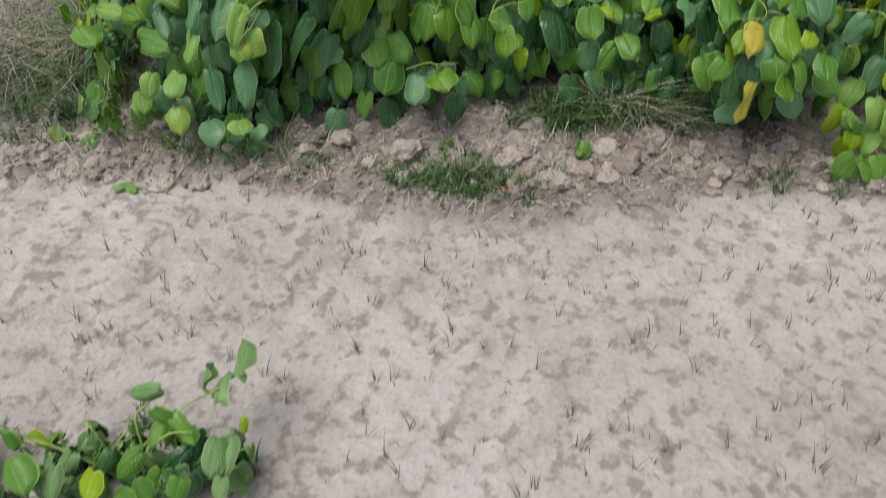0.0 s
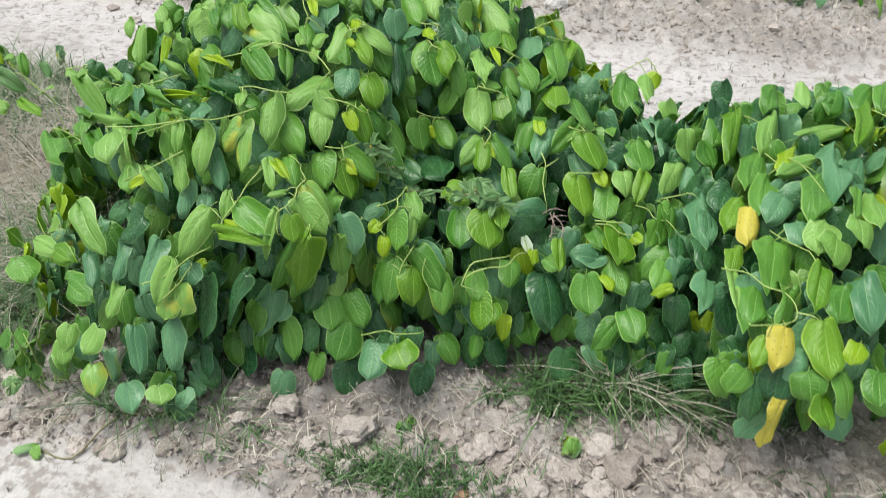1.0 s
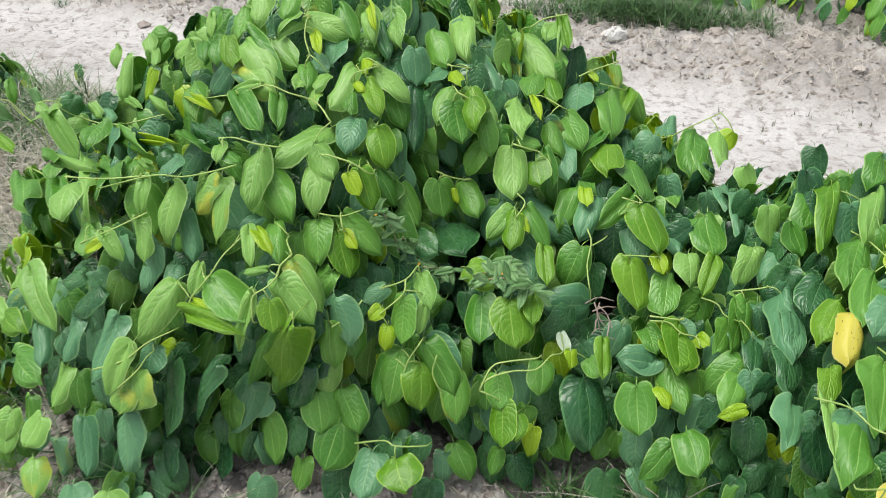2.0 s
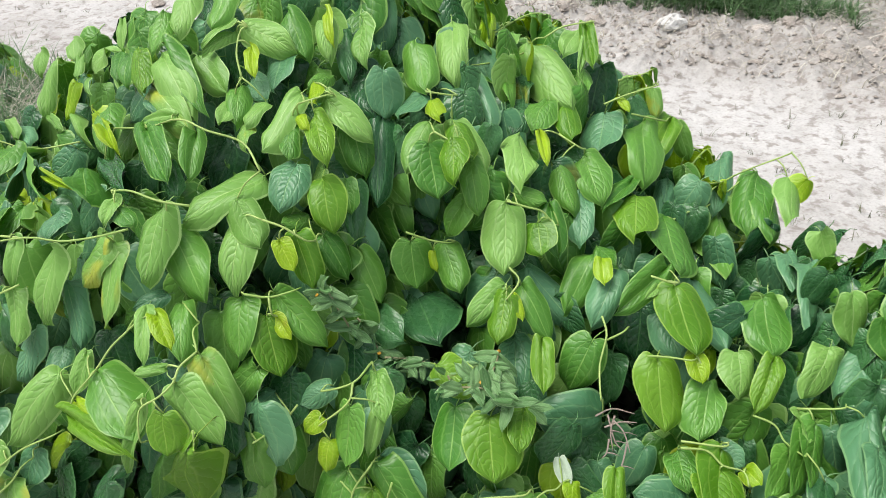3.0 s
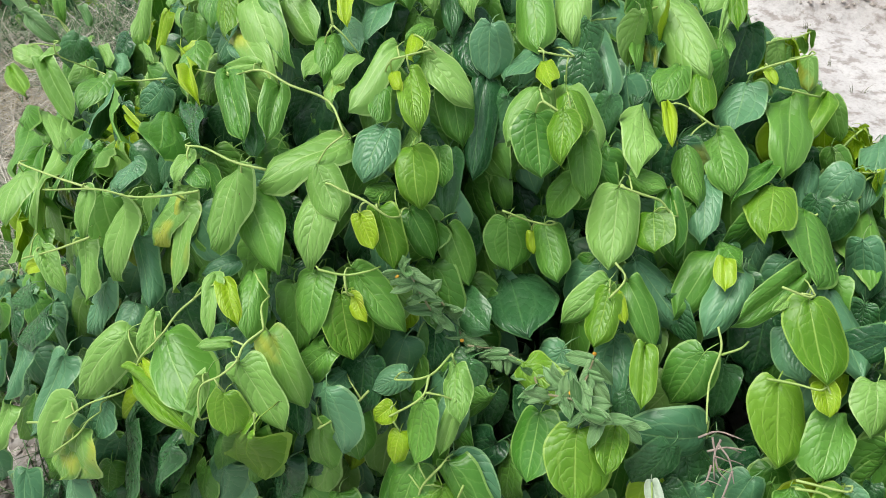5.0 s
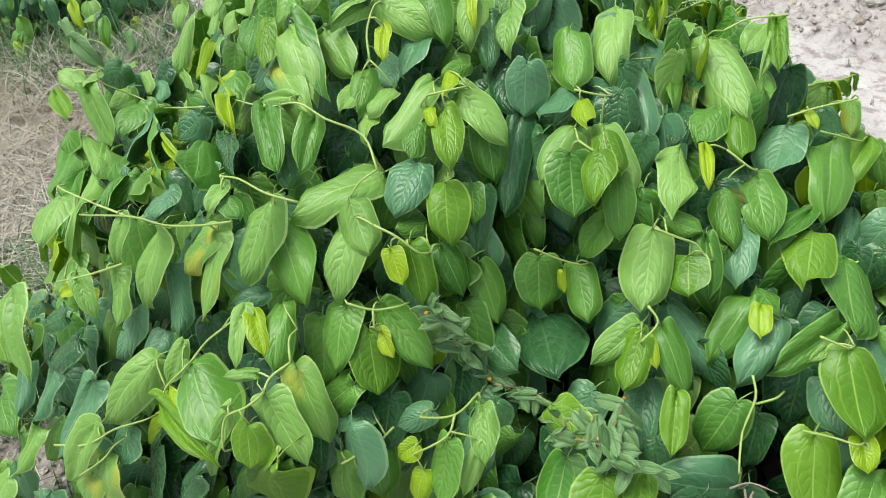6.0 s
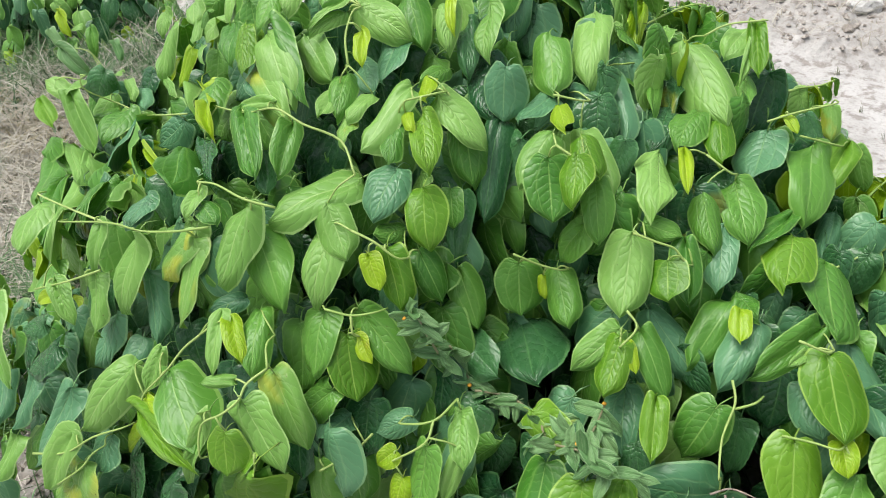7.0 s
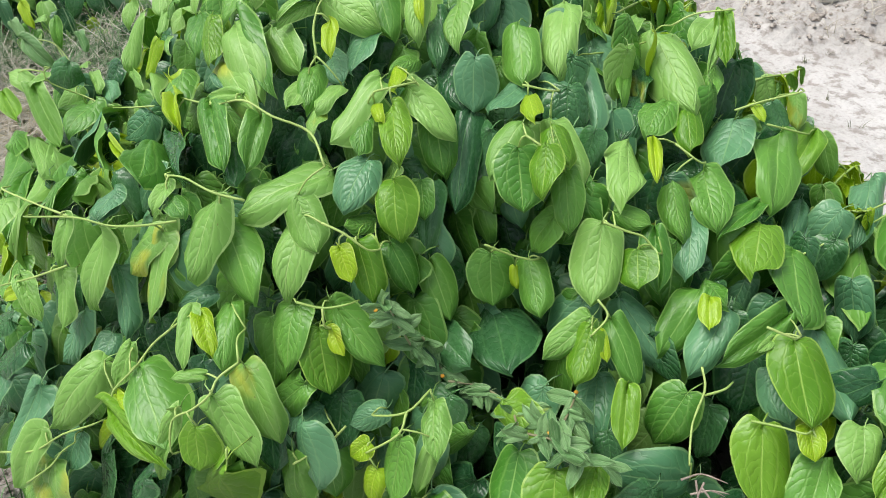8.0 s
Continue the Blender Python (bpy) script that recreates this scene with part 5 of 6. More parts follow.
hang_leaf(right_bush, (0.717, 2.064, 0.366), (0.691, 2.039, 0.321), 0.056, "mid", "flat", 3)
hang_leaf(right_bush, (0.736, 2.067, 0.352), (0.742, 2.029, 0.263), 0.047, "old", "flat", 0)
hang_leaf(right_bush, (0.778, 2.069, 0.378), (0.772, 2.040, 0.309), 0.069, "old", "flat", 9)
hang_leaf(right_bush, (0.827, 2.059, 0.379), (0.843, 2.032, 0.329), 0.073, "mid", "flat", 28)
hang_leaf(right_bush, (0.797, 2.093, 0.402), (0.813, 2.055, 0.346), 0.069, "grey", "flat", 22)
hang_leaf(right_bush, (0.786, 2.041, 0.317), (0.757, 1.996, 0.229), 0.066, "yellow", "wavy", -12)
hang_leaf(right_bush, (0.891, 2.074, 0.374), (0.908, 2.023, 0.303), 0.080, "mid", "flat", -20)
hang_leaf(right_bush, (0.852, 2.040, 0.343), (0.878, 2.006, 0.286), 0.062, "lush", "wavy", -16)
hang_leaf(right_bush, (0.959, 2.086, 0.373), (0.957, 2.031, 0.332), 0.062, "mid", "flat", 3)
hang_leaf(right_bush, (0.891, 2.305, 0.527), (0.873, 2.240, 0.506), 0.082, "pale", "wavy", -4)
hang_leaf(main_bush, (-1.159, 2.679, 0.533), (-1.070, 2.631, 0.520), 0.039, "lush", "folded", -10)
hang_leaf(main_bush, (-1.031, 2.585, 0.484), (-0.917, 2.455, 0.484), 0.079, "mid", "wavy", -22)
hang_leaf(main_bush, (-0.908, 2.579, 0.556), (-0.889, 2.507, 0.533), 0.060, "mid", "flat", -2)
hang_leaf(main_bush, (-0.820, 2.467, 0.556), (-0.699, 2.320, 0.567), 0.059, "mid", "folded", -20)
hang_leaf(main_bush, (-0.750, 2.479, 0.616), (-0.600, 2.271, 0.609), 0.060, "pale", "flat", -7)
hang_leaf(main_bush, (-0.654, 2.432, 0.637), (-0.615, 2.320, 0.624), 0.065, "mid", "flat", 8)
hang_leaf(main_bush, (-0.583, 2.404, 0.661), (-0.585, 2.329, 0.643), 0.043, "mid", "folded", -8)
hang_leaf(main_bush, (-0.621, 2.288, 0.589), (-0.611, 2.236, 0.549), 0.057, "mid", "heart", 1)
hang_leaf(main_bush, (-0.864, 2.640, 0.634), (-0.879, 2.592, 0.596), 0.049, "pale", "flat", -13)
hang_leaf(main_bush, (-0.792, 2.611, 0.638), (-0.793, 2.529, 0.614), 0.068, "mid", "flat", -10)
hang_leaf(main_bush, (-0.916, 2.635, 0.581), (-0.866, 2.557, 0.574), 0.064, "grey", "flat", 9)
hang_leaf(main_bush, (-0.739, 2.583, 0.637), (-0.663, 2.449, 0.637), 0.060, "grey", "flat", 14)
hang_leaf(main_bush, (-0.933, 2.285, 0.360), (-0.829, 2.227, 0.375), 0.054, "pale", "heart", 0)
hang_leaf(main_bush, (-1.000, 2.284, 0.298), (-0.940, 2.225, 0.271), 0.076, "mid", "heart", -16)
hang_leaf(main_bush, (-0.850, 2.242, 0.372), (-0.779, 2.193, 0.377), 0.056, "lush", "flat", 8)
hang_leaf(main_bush, (-0.593, 2.019, 0.182), (-0.565, 1.979, 0.130), 0.076, "grey", "flat", -13)
hang_leaf(main_bush, (-0.515, 2.017, 0.186), (-0.499, 1.986, 0.160), 0.068, "pale", "heart", -22)
hang_leaf(main_bush, (-0.475, 2.058, 0.144), (-0.472, 2.014, 0.127), 0.053, "grey", "flat", 7)
hang_leaf(main_bush, (-0.463, 2.584, 0.904), (-0.455, 2.559, 0.865), 0.025, "pale", "folded", -2)
hang_leaf(main_bush, (-0.440, 2.585, 0.908), (-0.481, 2.579, 0.863), 0.045, "mid", "flat", 3)
hang_leaf(main_bush, (-0.448, 2.563, 0.867), (-0.442, 2.524, 0.825), 0.043, "mid", "flat", 11)
hang_leaf(main_bush, (-0.416, 2.547, 0.872), (-0.386, 2.491, 0.834), 0.037, "lush", "cupped", 8)
hang_leaf(main_bush, (-0.399, 2.600, 0.916), (-0.390, 2.541, 0.870), 0.042, "mid", "flat", -4)
hang_leaf(main_bush, (-0.383, 2.551, 0.871), (-0.296, 2.481, 0.820), 0.061, "pale", "flat", -6)
hang_leaf(main_bush, (-0.541, 2.623, 0.835), (-0.603, 2.646, 0.786), 0.043, "pale", "flat", -8)
hang_leaf(main_bush, (-0.643, 2.700, 0.802), (-0.670, 2.700, 0.772), 0.030, "mid", "flat", -11)
hang_leaf(main_bush, (-0.371, 2.637, 0.942), (-0.363, 2.567, 0.899), 0.045, "pale", "flat", 7)
hang_leaf(main_bush, (-0.324, 2.663, 0.942), (-0.317, 2.593, 0.899), 0.052, "mid", "flat", -1)
hang_leaf(main_bush, (0.473, 2.958, 0.578), (0.472, 2.840, 0.526), 0.067, "mid", "flat", 2)
hang_leaf(main_bush, (0.521, 2.925, 0.595), (0.530, 2.835, 0.570), 0.051, "pale", "cupped", -14)
hang_leaf(main_bush, (0.410, 2.995, 0.580), (0.409, 2.867, 0.543), 0.058, "grey", "flat", 2)
hang_leaf(main_bush, (0.550, 2.916, 0.604), (0.521, 2.893, 0.558), 0.049, "young", "flat", 3)
hang_leaf(main_bush, (0.569, 2.787, 0.587), (0.588, 2.772, 0.540), 0.059, "pale", "heart", -13)
hang_leaf(main_bush, (0.609, 2.649, 0.578), (0.625, 2.622, 0.505), 0.049, "pale", "wavy", 11)
hang_leaf(main_bush, (0.580, 2.694, 0.574), (0.553, 2.672, 0.531), 0.060, "old", "heart", -6)

# pale green arching shoots
shoot(main_bush, (-0.181, 2.441, 0.770), (-0.217, 2.467, 0.794), (-0.261, 2.453, 0.814), (-0.304, 2.456, 0.824), (-0.367, 2.464, 0.800), (-0.502, 2.534, 0.746))
shoot(main_bush, (-0.245, 2.363, 0.751), (-0.284, 2.353, 0.758), (-0.327, 2.355, 0.765), (-0.354, 2.352, 0.763))
shoot(main_bush, (-0.307, 2.310, 0.737), (-0.353, 2.296, 0.725), (-0.404, 2.287, 0.715), (-0.456, 2.281, 0.715), (-0.581, 2.293, 0.668))
shoot(main_bush, (-0.469, 2.282, 0.712), (-0.585, 2.314, 0.676), (-0.680, 2.333, 0.659))
shoot(main_bush, (-0.607, 2.572, 0.688), (-0.759, 2.613, 0.631), (-0.834, 2.620, 0.632), (-0.863, 2.586, 0.667), (-0.870, 2.585, 0.687))
shoot(main_bush, (-0.464, 2.253, 0.655), (-0.519, 2.237, 0.628), (-0.600, 2.233, 0.586))
shoot(main_bush, (-0.301, 2.249, 0.615), (-0.322, 2.235, 0.594), (-0.339, 2.213, 0.567), (-0.370, 2.197, 0.531), (-0.377, 2.190, 0.514))
shoot(main_bush, (-0.193, 2.246, 0.611), (-0.204, 2.220, 0.604), (-0.203, 2.201, 0.595), (-0.215, 2.182, 0.584), (-0.235, 2.166, 0.571), (-0.232, 2.149, 0.536))
shoot(main_bush, (-0.193, 2.246, 0.611), (-0.211, 2.269, 0.621))
shoot(main_bush, (-0.171, 2.177, 0.544), (-0.174, 2.170, 0.513), (-0.224, 2.174, 0.441))
shoot(main_bush, (-0.551, 2.109, 0.397), (-0.491, 2.123, 0.418), (-0.452, 2.148, 0.446), (-0.416, 2.171, 0.460))
shoot(main_bush, (-0.500, 2.099, 0.371), (-0.467, 2.123, 0.400), (-0.452, 2.138, 0.422))
shoot(main_bush, (-0.169, 2.335, 0.642), (-0.140, 2.346, 0.635), (-0.114, 2.359, 0.640))
shoot(main_bush, (-0.140, 2.346, 0.635), (-0.134, 2.338, 0.614))
shoot(main_bush, (-0.006, 2.364, 0.538), (-0.017, 2.323, 0.533), (-0.060, 2.315, 0.513))
shoot(main_bush, (-0.017, 2.323, 0.533), (-0.017, 2.301, 0.516), (-0.054, 2.284, 0.481))
shoot(main_bush, (-0.094, 2.299, 0.492), (-0.110, 2.279, 0.472), (-0.126, 2.232, 0.478))
shoot(main_bush, (-0.012, 2.530, 0.644), (0.014, 2.547, 0.625), (0.041, 2.558, 0.617))
shoot(main_bush, (0.127, 2.575, 0.694), (0.155, 2.584, 0.683), (0.175, 2.594, 0.673), (0.191, 2.595, 0.655))
shoot(main_bush, (0.147, 2.516, 0.623), (0.164, 2.508, 0.609), (0.153, 2.488, 0.591))
shoot(main_bush, (0.281, 2.528, 0.556), (0.292, 2.509, 0.539), (0.290, 2.478, 0.509), (0.300, 2.441, 0.483))
shoot(main_bush, (0.294, 2.505, 0.534), (0.313, 2.513, 0.546))
shoot(main_bush, (0.351, 2.498, 0.525), (0.383, 2.504, 0.525), (0.410, 2.507, 0.524))
shoot(main_bush, (0.338, 2.578, 0.603), (0.370, 2.589, 0.589))
shoot(main_bush, (0.217, 2.839, 0.734), (0.247, 2.864, 0.742), (0.286, 2.899, 0.746))
shoot(main_bush, (0.261, 2.848, 0.718), (0.308, 2.896, 0.689))
shoot(main_bush, (0.394, 2.860, 0.552), (0.420, 2.913, 0.549), (0.441, 2.923, 0.570))
shoot(main_bush, (0.351, 2.757, 0.588), (0.376, 2.828, 0.566))
shoot(main_bush, (-0.256, 2.550, 0.850), (-0.272, 2.572, 0.876), (-0.276, 2.598, 0.899))
shoot(main_bush, (-0.157, 2.390, 0.728), (-0.128, 2.394, 0.718), (-0.104, 2.400, 0.699))
shoot(main_bush, (0.075, 2.871, 0.794), (0.047, 2.841, 0.789), (0.023, 2.796, 0.799))
shoot(main_bush, (0.101, 2.903, 0.810), (0.127, 2.922, 0.824), (0.166, 2.940, 0.829))
shoot(main_bush, (-0.165, 2.539, 0.826), (-0.136, 2.561, 0.831))
shoot(main_bush, (-0.022, 2.663, 0.806), (0.009, 2.679, 0.797))
shoot(main_bush, (0.019, 2.583, 0.785), (0.043, 2.585, 0.773))
shoot(main_bush, (0.163, 2.747, 0.719), (0.197, 2.743, 0.703))
shoot(main_bush, (0.021, 2.272, 0.436), (-0.002, 2.261, 0.394), (-0.010, 2.253, 0.358), (-0.024, 2.242, 0.323))
shoot(main_bush, (0.051, 2.272, 0.413), (0.045, 2.261, 0.376), (0.063, 2.254, 0.341))
shoot(main_bush, (0.136, 2.261, 0.372), (0.157, 2.269, 0.387), (0.190, 2.280, 0.396), (0.228, 2.296, 0.394), (0.250, 2.317, 0.412), (0.264, 2.329, 0.409))
shoot(main_bush, (0.415, 2.421, 0.441), (0.450, 2.434, 0.433), (0.473, 2.428, 0.418), (0.502, 2.435, 0.407), (0.510, 2.419, 0.400))
shoot(main_bush, (0.504, 2.503, 0.449), (0.534, 2.500, 0.442), (0.550, 2.485, 0.429), (0.571, 2.452, 0.444))
shoot(main_bush, (-0.084, 2.176, 0.254), (-0.026, 2.176, 0.275), (-0.002, 2.168, 0.275), (0.047, 2.188, 0.267))
shoot(main_bush, (0.133, 2.254, 0.360), (0.151, 2.275, 0.402), (0.179, 2.285, 0.412), (0.225, 2.304, 0.412))
shoot(main_bush, (0.414, 2.430, 0.445), (0.470, 2.449, 0.432))
shoot(main_bush, (0.560, 2.525, 0.457), (0.613, 2.522, 0.476))
shoot(main_bush, (0.380, 2.841, 0.576), (0.436, 2.936, 0.581), (0.513, 2.940, 0.631))
shoot(right_bush, (0.670, 2.235, 0.477), (0.719, 2.218, 0.482), (0.748, 2.188, 0.476), (0.784, 2.166, 0.478), (0.800, 2.132, 0.469), (0.785, 2.094, 0.465), (0.711, 2.055, 0.481))
shoot(right_bush, (0.777, 2.362, 0.495), (0.802, 2.320, 0.500), (0.836, 2.280, 0.506))
shoot(right_bush, (0.709, 2.705, 0.601), (0.755, 2.709, 0.591), (0.782, 2.708, 0.579))
shoot(right_bush, (0.819, 2.588, 0.557), (0.837, 2.471, 0.597), (0.852, 2.336, 0.614))
shoot(right_bush, (0.762, 2.676, 0.532), (0.786, 2.604, 0.552), (0.808, 2.525, 0.563))

weed = tagged(empty("flowering_weed", (0.12, 2.42, float(ground_z(0.12, 2.42)))), "grey-green weed with tiny orange flowers growing through the bush", "weed")
weed_stalk(weed, (-0.012, 2.418, 0.497), (0.028, 2.437, 0.486), (0.084, 2.408, 0.508), (0.152, 2.365, 0.542))
weed_stalk(weed, (0.084, 2.408, 0.508), (0.115, 2.364, 0.526), (0.154, 2.359, 0.538), (0.183, 2.359, 0.524), (0.217, 2.402, 0.478))
weed_stalk(weed, (-0.052, 2.425, 0.556), (-0.038, 2.434, 0.516), (-0.020, 2.422, 0.499))
weed_stalk(weed, (0.152, 2.365, 0.542), (0.161, 2.385, 0.549), (0.150, 2.458, 0.516))
weed_stalk(weed, (-0.056, 2.414, 0.535), (-0.064, 2.391, 0.601), (-0.081, 2.395, 0.628), (-0.086, 2.383, 0.622))

twigs = tagged(empty("dry_twigs", (0.317, 2.455, 0.417)), "tangle of thin dead brown twigs caught in the bush", "twigs")
twig(twigs, (0.295, 2.442, 0.445), (0.316, 2.457, 0.451), (0.347, 2.461, 0.446))
twig(twigs, (0.311, 2.449, 0.446), (0.327, 2.424, 0.423), (0.340, 2.418, 0.415))
twig(twigs, (0.310, 2.434, 0.435), (0.330, 2.447, 0.439), (0.352, 2.453, 0.438))
twig(twigs, (0.344, 2.429, 0.422), (0.342, 2.401, 0.402), (0.334, 2.377, 0.384))
twig(twigs, (0.319, 2.424, 0.425), (0.319, 2.409, 0.413), (0.314, 2.402, 0.408))
twig(twigs, (0.320, 2.445, 0.441), (0.337, 2.437, 0.430), (0.350, 2.418, 0.413))
twig(twigs, (0.321, 2.451, 0.445), (0.319, 2.433, 0.432), (0.327, 2.413, 0.414))

petioles(main_bush, 0.055)
petioles(right_bush, 0.055)
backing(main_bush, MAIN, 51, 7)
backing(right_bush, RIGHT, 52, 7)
sprigs(main_bush, MAIN, 61, 56, lambda p: p.y < 3.15 and (p.x < -0.95 or p.y > 2.88))
sprigs(right_bush, RIGHT, 63, 36, lambda p: p.y < 2.9 and p.x < 1.8)


# ---- ground cover ----
def scatter(seed, count, box, keep=lambda x, y: True):
    r = random.Random(seed)
    out = []
    while len(out) < count:
        x, y = r.uniform(box[0], box[1]), r.uniform(box[2], box[3])
        if keep(x, y):
            out.append((x, y))
    return out, r


def heights(points):
    a = np.array(points)
    return ground_z(a[:, 0], a[:, 1])


def on_bed(x, y):
    one, two, df, db = bed_mask(np.float64(x), np.float64(y))
    return one + two > 0.5


def sparse_grass(name, seed, count, box, long, label, mat, few=(2, 5), wide=(0.0018, 0.0034), keep=lambda x, y: True, category="grass"):
    pts, r = scatter(seed, count, box, keep)
    rows = []
    for (x, y), z in zip(pts, heights(pts)):
        turn = r.uniform(0, 6.28)
        for k in range(r.randint(*few)):
            rows.append((x + r.gauss(0, 0.006), y + r.gauss(0, 0.006), float(z) - 0.003, r.uniform(*long), turn + r.gauss(0, 1.3), r.uniform(0.1, 0.9), r.uniform(*wide)))
    return blades_patch(name, rows, mat, label, category)


def grass_patch(name, seed, count, centre, reach, long, label, mat=None, wide=(0.003, 0.0065), lean=(0.2, 1.3), category="grass"):
    r = random.Random(seed)
    rows = []
    tufts = [(r.gauss(centre[0], reach[0] / 2), r.gauss(centre[1], reach[1] / 2)) for _ in range(max(6, count // 14))]
    for (x, y), z in zip(tufts, heights(tufts)):
        tall = r.uniform(0.5, 1.0)
        for k in range(14):
            rows.append((x + r.gauss(0, 0.013), y + r.gauss(0, 0.013), float(z) - 0.004, r.uniform(*long) * tall, r.uniform(0, 6.28), r.uniform(*lean), r.uniform(*wide)))
    return blades_patch(name, rows, mat or GRASS, label, category)


sparse_grass("sparse_grass", 21, 850, (-2.2, 2.0, 0.55, 1.98), (0.015, 0.055), "scattered short grass sprouts on the bare sand", STUBBLE, keep=lambda x, y: not on_bed(x, y))
sparse_grass("sparse_grass", 22, 420, (-3.6, 1.8, 3.7, 5.2), (0.015, 0.05), "scattered short grass sprouts on the sandy strip", STUBBLE, keep=lambda x, y: not on_bed(x, y))

# straw and dead grass lying on the beds
def litter(name, seed, count, box, label, long=(0.03, 0.10), keep=on_bed):
    pts, r = scatter(seed, count, box, keep)
    rows = [(x, y, float(z) + r.uniform(0.0, 0.010), r.uniform(*long), r.uniform(0, 6.28), r.uniform(0.9, 2.2), r.uniform(0.002, 0.0045)) for (x, y), z in zip(pts, heights(pts))]
    return blades_patch(name, rows, STRAW, label, "straw")


litter("straw_litter", 31, 2600, (-1.5, 1.8, 1.85, 2.35), "dry straw bits on the cloddy edge of the bed", (0.012, 0.05))
litter("straw_litter", 32, 12000, (-2.9, -0.9, 2.3, 4.1), "matted dry straw on the bed")
litter("straw_litter", 34, 5200, (-2.3, -0.95, 2.35, 3.7), "long pale dead grass blades lying on the bed", (0.08, 0.24))
litter("straw_litter", 33, 2500, (-2.8, 2.2, 4.6, 5.6), "dry straw bits on the next bed")

grass_patch("grass_patch", 41, 900, (0.50, 2.26), (0.28, 0.06), (0.06, 0.18), "green grass growing under the front of the bush", wide=(0.004, 0.008), lean=(0.4, 1.6))
grass_patch("grass_patch", 42, 1000, (0.0, 1.975), (0.29, 0.07), (0.03, 0.09), "short green grass at the edge of the bed")
grass_patch("grass_patch", 43, 160, (0.98, 2.03), (0.16, 0.06), (0.04, 0.10), "small tuft of green grass between clods")
grass_patch("grass_patch", 44, 2400, (-1.14, 2.52), (0.26, 0.38), (0.08, 0.24), "pale long grass beside the bush", lean=(0.5, 1.5))
grass_patch("grass_patch", 45, 6500, (-2.35, 3.58), (0.80, 0.36), (0.10, 0.27), "dense dark green grass on the bed", lean=(0.3, 1.3))
grass_patch("grass_patch", 46, 3000, (0.30, 5.36), (0.52, 0.13), (0.09, 0.24), "green grass on the next bed", lean=(0.4, 1.4))
grass_patch("grass_patch", 47, 700, (0.72, 2.28), (0.24, 0.06), (0.06, 0.17), "thin grass between the two bushes", lean=(0.6, 1.6))
grass_patch("grass_patch", 48, 70, (-0.62, 2.06), (0.30, 0.06), (0.06, 0.2), "thin grass blades under the bush edge", lean=(0.6, 1.6))
grass_patch("grass_patch", 49, 160, (-1.22, 2.14), (0.20, 0.10), (0.03, 0.09), "low weeds and grass on the bed's corner")
grass_patch("grass_patch", 50, 4200, (-1.85, 3.0), (0.75, 0.55), (0.05, 0.15), "dry yellowing grass on the bed", mat=DRY, lean=(0.5, 1.6))


grass_patch("grass_patch", 55, 1400, (-1.85, 2.95), (0.75, 0.65), (0.05, 0.15), "thin green grass in the straw", lean=(0.5, 1.5))
grass_patch("grass_patch", 58, 70, (-0.66, 2.13), (0.26, 0.06), (0.14, 0.30), "long thin pale grass blades arching over the low leaves", mat=GRASS, wide=(0.002, 0.0035), lean=(0.8, 2.0))
grass_patch("grass_patch", 59, 14, (0.48, 2.25), (0.40, 0.06), (0.12, 0.28), "long dead grass stems lying under the bush", mat=STRAW, wide=(0.002, 0.004), lean=(0.9, 2.0))
grass_patch("grass_patch", 60, 2600, (-2.25, 3.36), (0.60, 0.22), (0.10, 0.26), "long green grass at the edge of the straw", lean=(0.3, 1.4))
grass_patch("grass_patch", 56, 300, (-1.3, 5.35), (1.6, 0.2), (0.06, 0.16), "thin grass on the next bed", lean=(0.5, 1.5))


def clod_mesh(seed, detail=3):
    r = random.Random(seed)
    bm = bmesh.new()
    bmesh.ops.create_icosphere(bm, subdivisions=detail, radius=1)
    off = Vector((r.uniform(-9, 9), r.uniform(-9, 9), r.uniform(-9, 9)))
    for v in bm.verts:
        k = 1 + 0.45 * noise.noise(v.co * 1.3 + off) + 0.25 * noise.noise(v.co * 2.9 + off) + 0.10 * noise.noise(v.co * 7 + off)
        v.co = Vector((v.co.x * k, v.co.y * k * 0.85, v.co.z * k * 0.62))
    me = bpy.data.meshes.new("clod")
    bm.to_mesh(me)
    bm.free()
    me.materials.append(CLOD)
    return me


CLODS = [clod_mesh(60 + k) for k in range(5)]


def lay_clod(x, y, size, k, turn, label="rough lump of dry pale soil on the bed", mat=None, name="soil_clod", tall=1.0):
    me = CLODS[k % 5]
    if mat:
        me = me.copy()
        me.materials.clear()
        me.materials.append(mat)
    ob = new(name, me)
    ob.matrix_basis = pose(x, y, float(ground_z(x, y)) + size * 0.12 * tall, 0, 0, turn) @ Matrix.Diagonal((size, size, size * tall, 1))
    return tagged(ob, label, "clod", "clods along the bed")


lay_clod(-0.08, 2.07, 0.044, 0, 20, "pale rounded lump of dry soil in the grass")
lay_clod(-0.725, 1.955, 0.026, 1, 70)
lay_clod(0.75, 1.99, 0.024, 2, 10)
lay_clod(0.37, 2.04, 0.03, 3, 130)
lay_clod(0.18, 1.95, 0.022, 4, 50, "pinkish lump of broken brick on the bed's edge", PINK, "brick_lump")
lay_clod(0.17, 5.05, 0.055, 3, 30, "big pale stone standing on the next bed", STONE, "field_stone", 1.3)
lay_clod(0.52, 2.06, 0.045, 2, 80)
lay_clod(0.56, 2.13, 0.05, 0, 140)
lay_clod(0.47, 2.11, 0.04, 4, 200)
lay_clod(1.12, 2.08, 0.06, 3, 15)
lay_clod(1.25, 2.02, 0.035, 2, 90)
rc = random.Random(77)
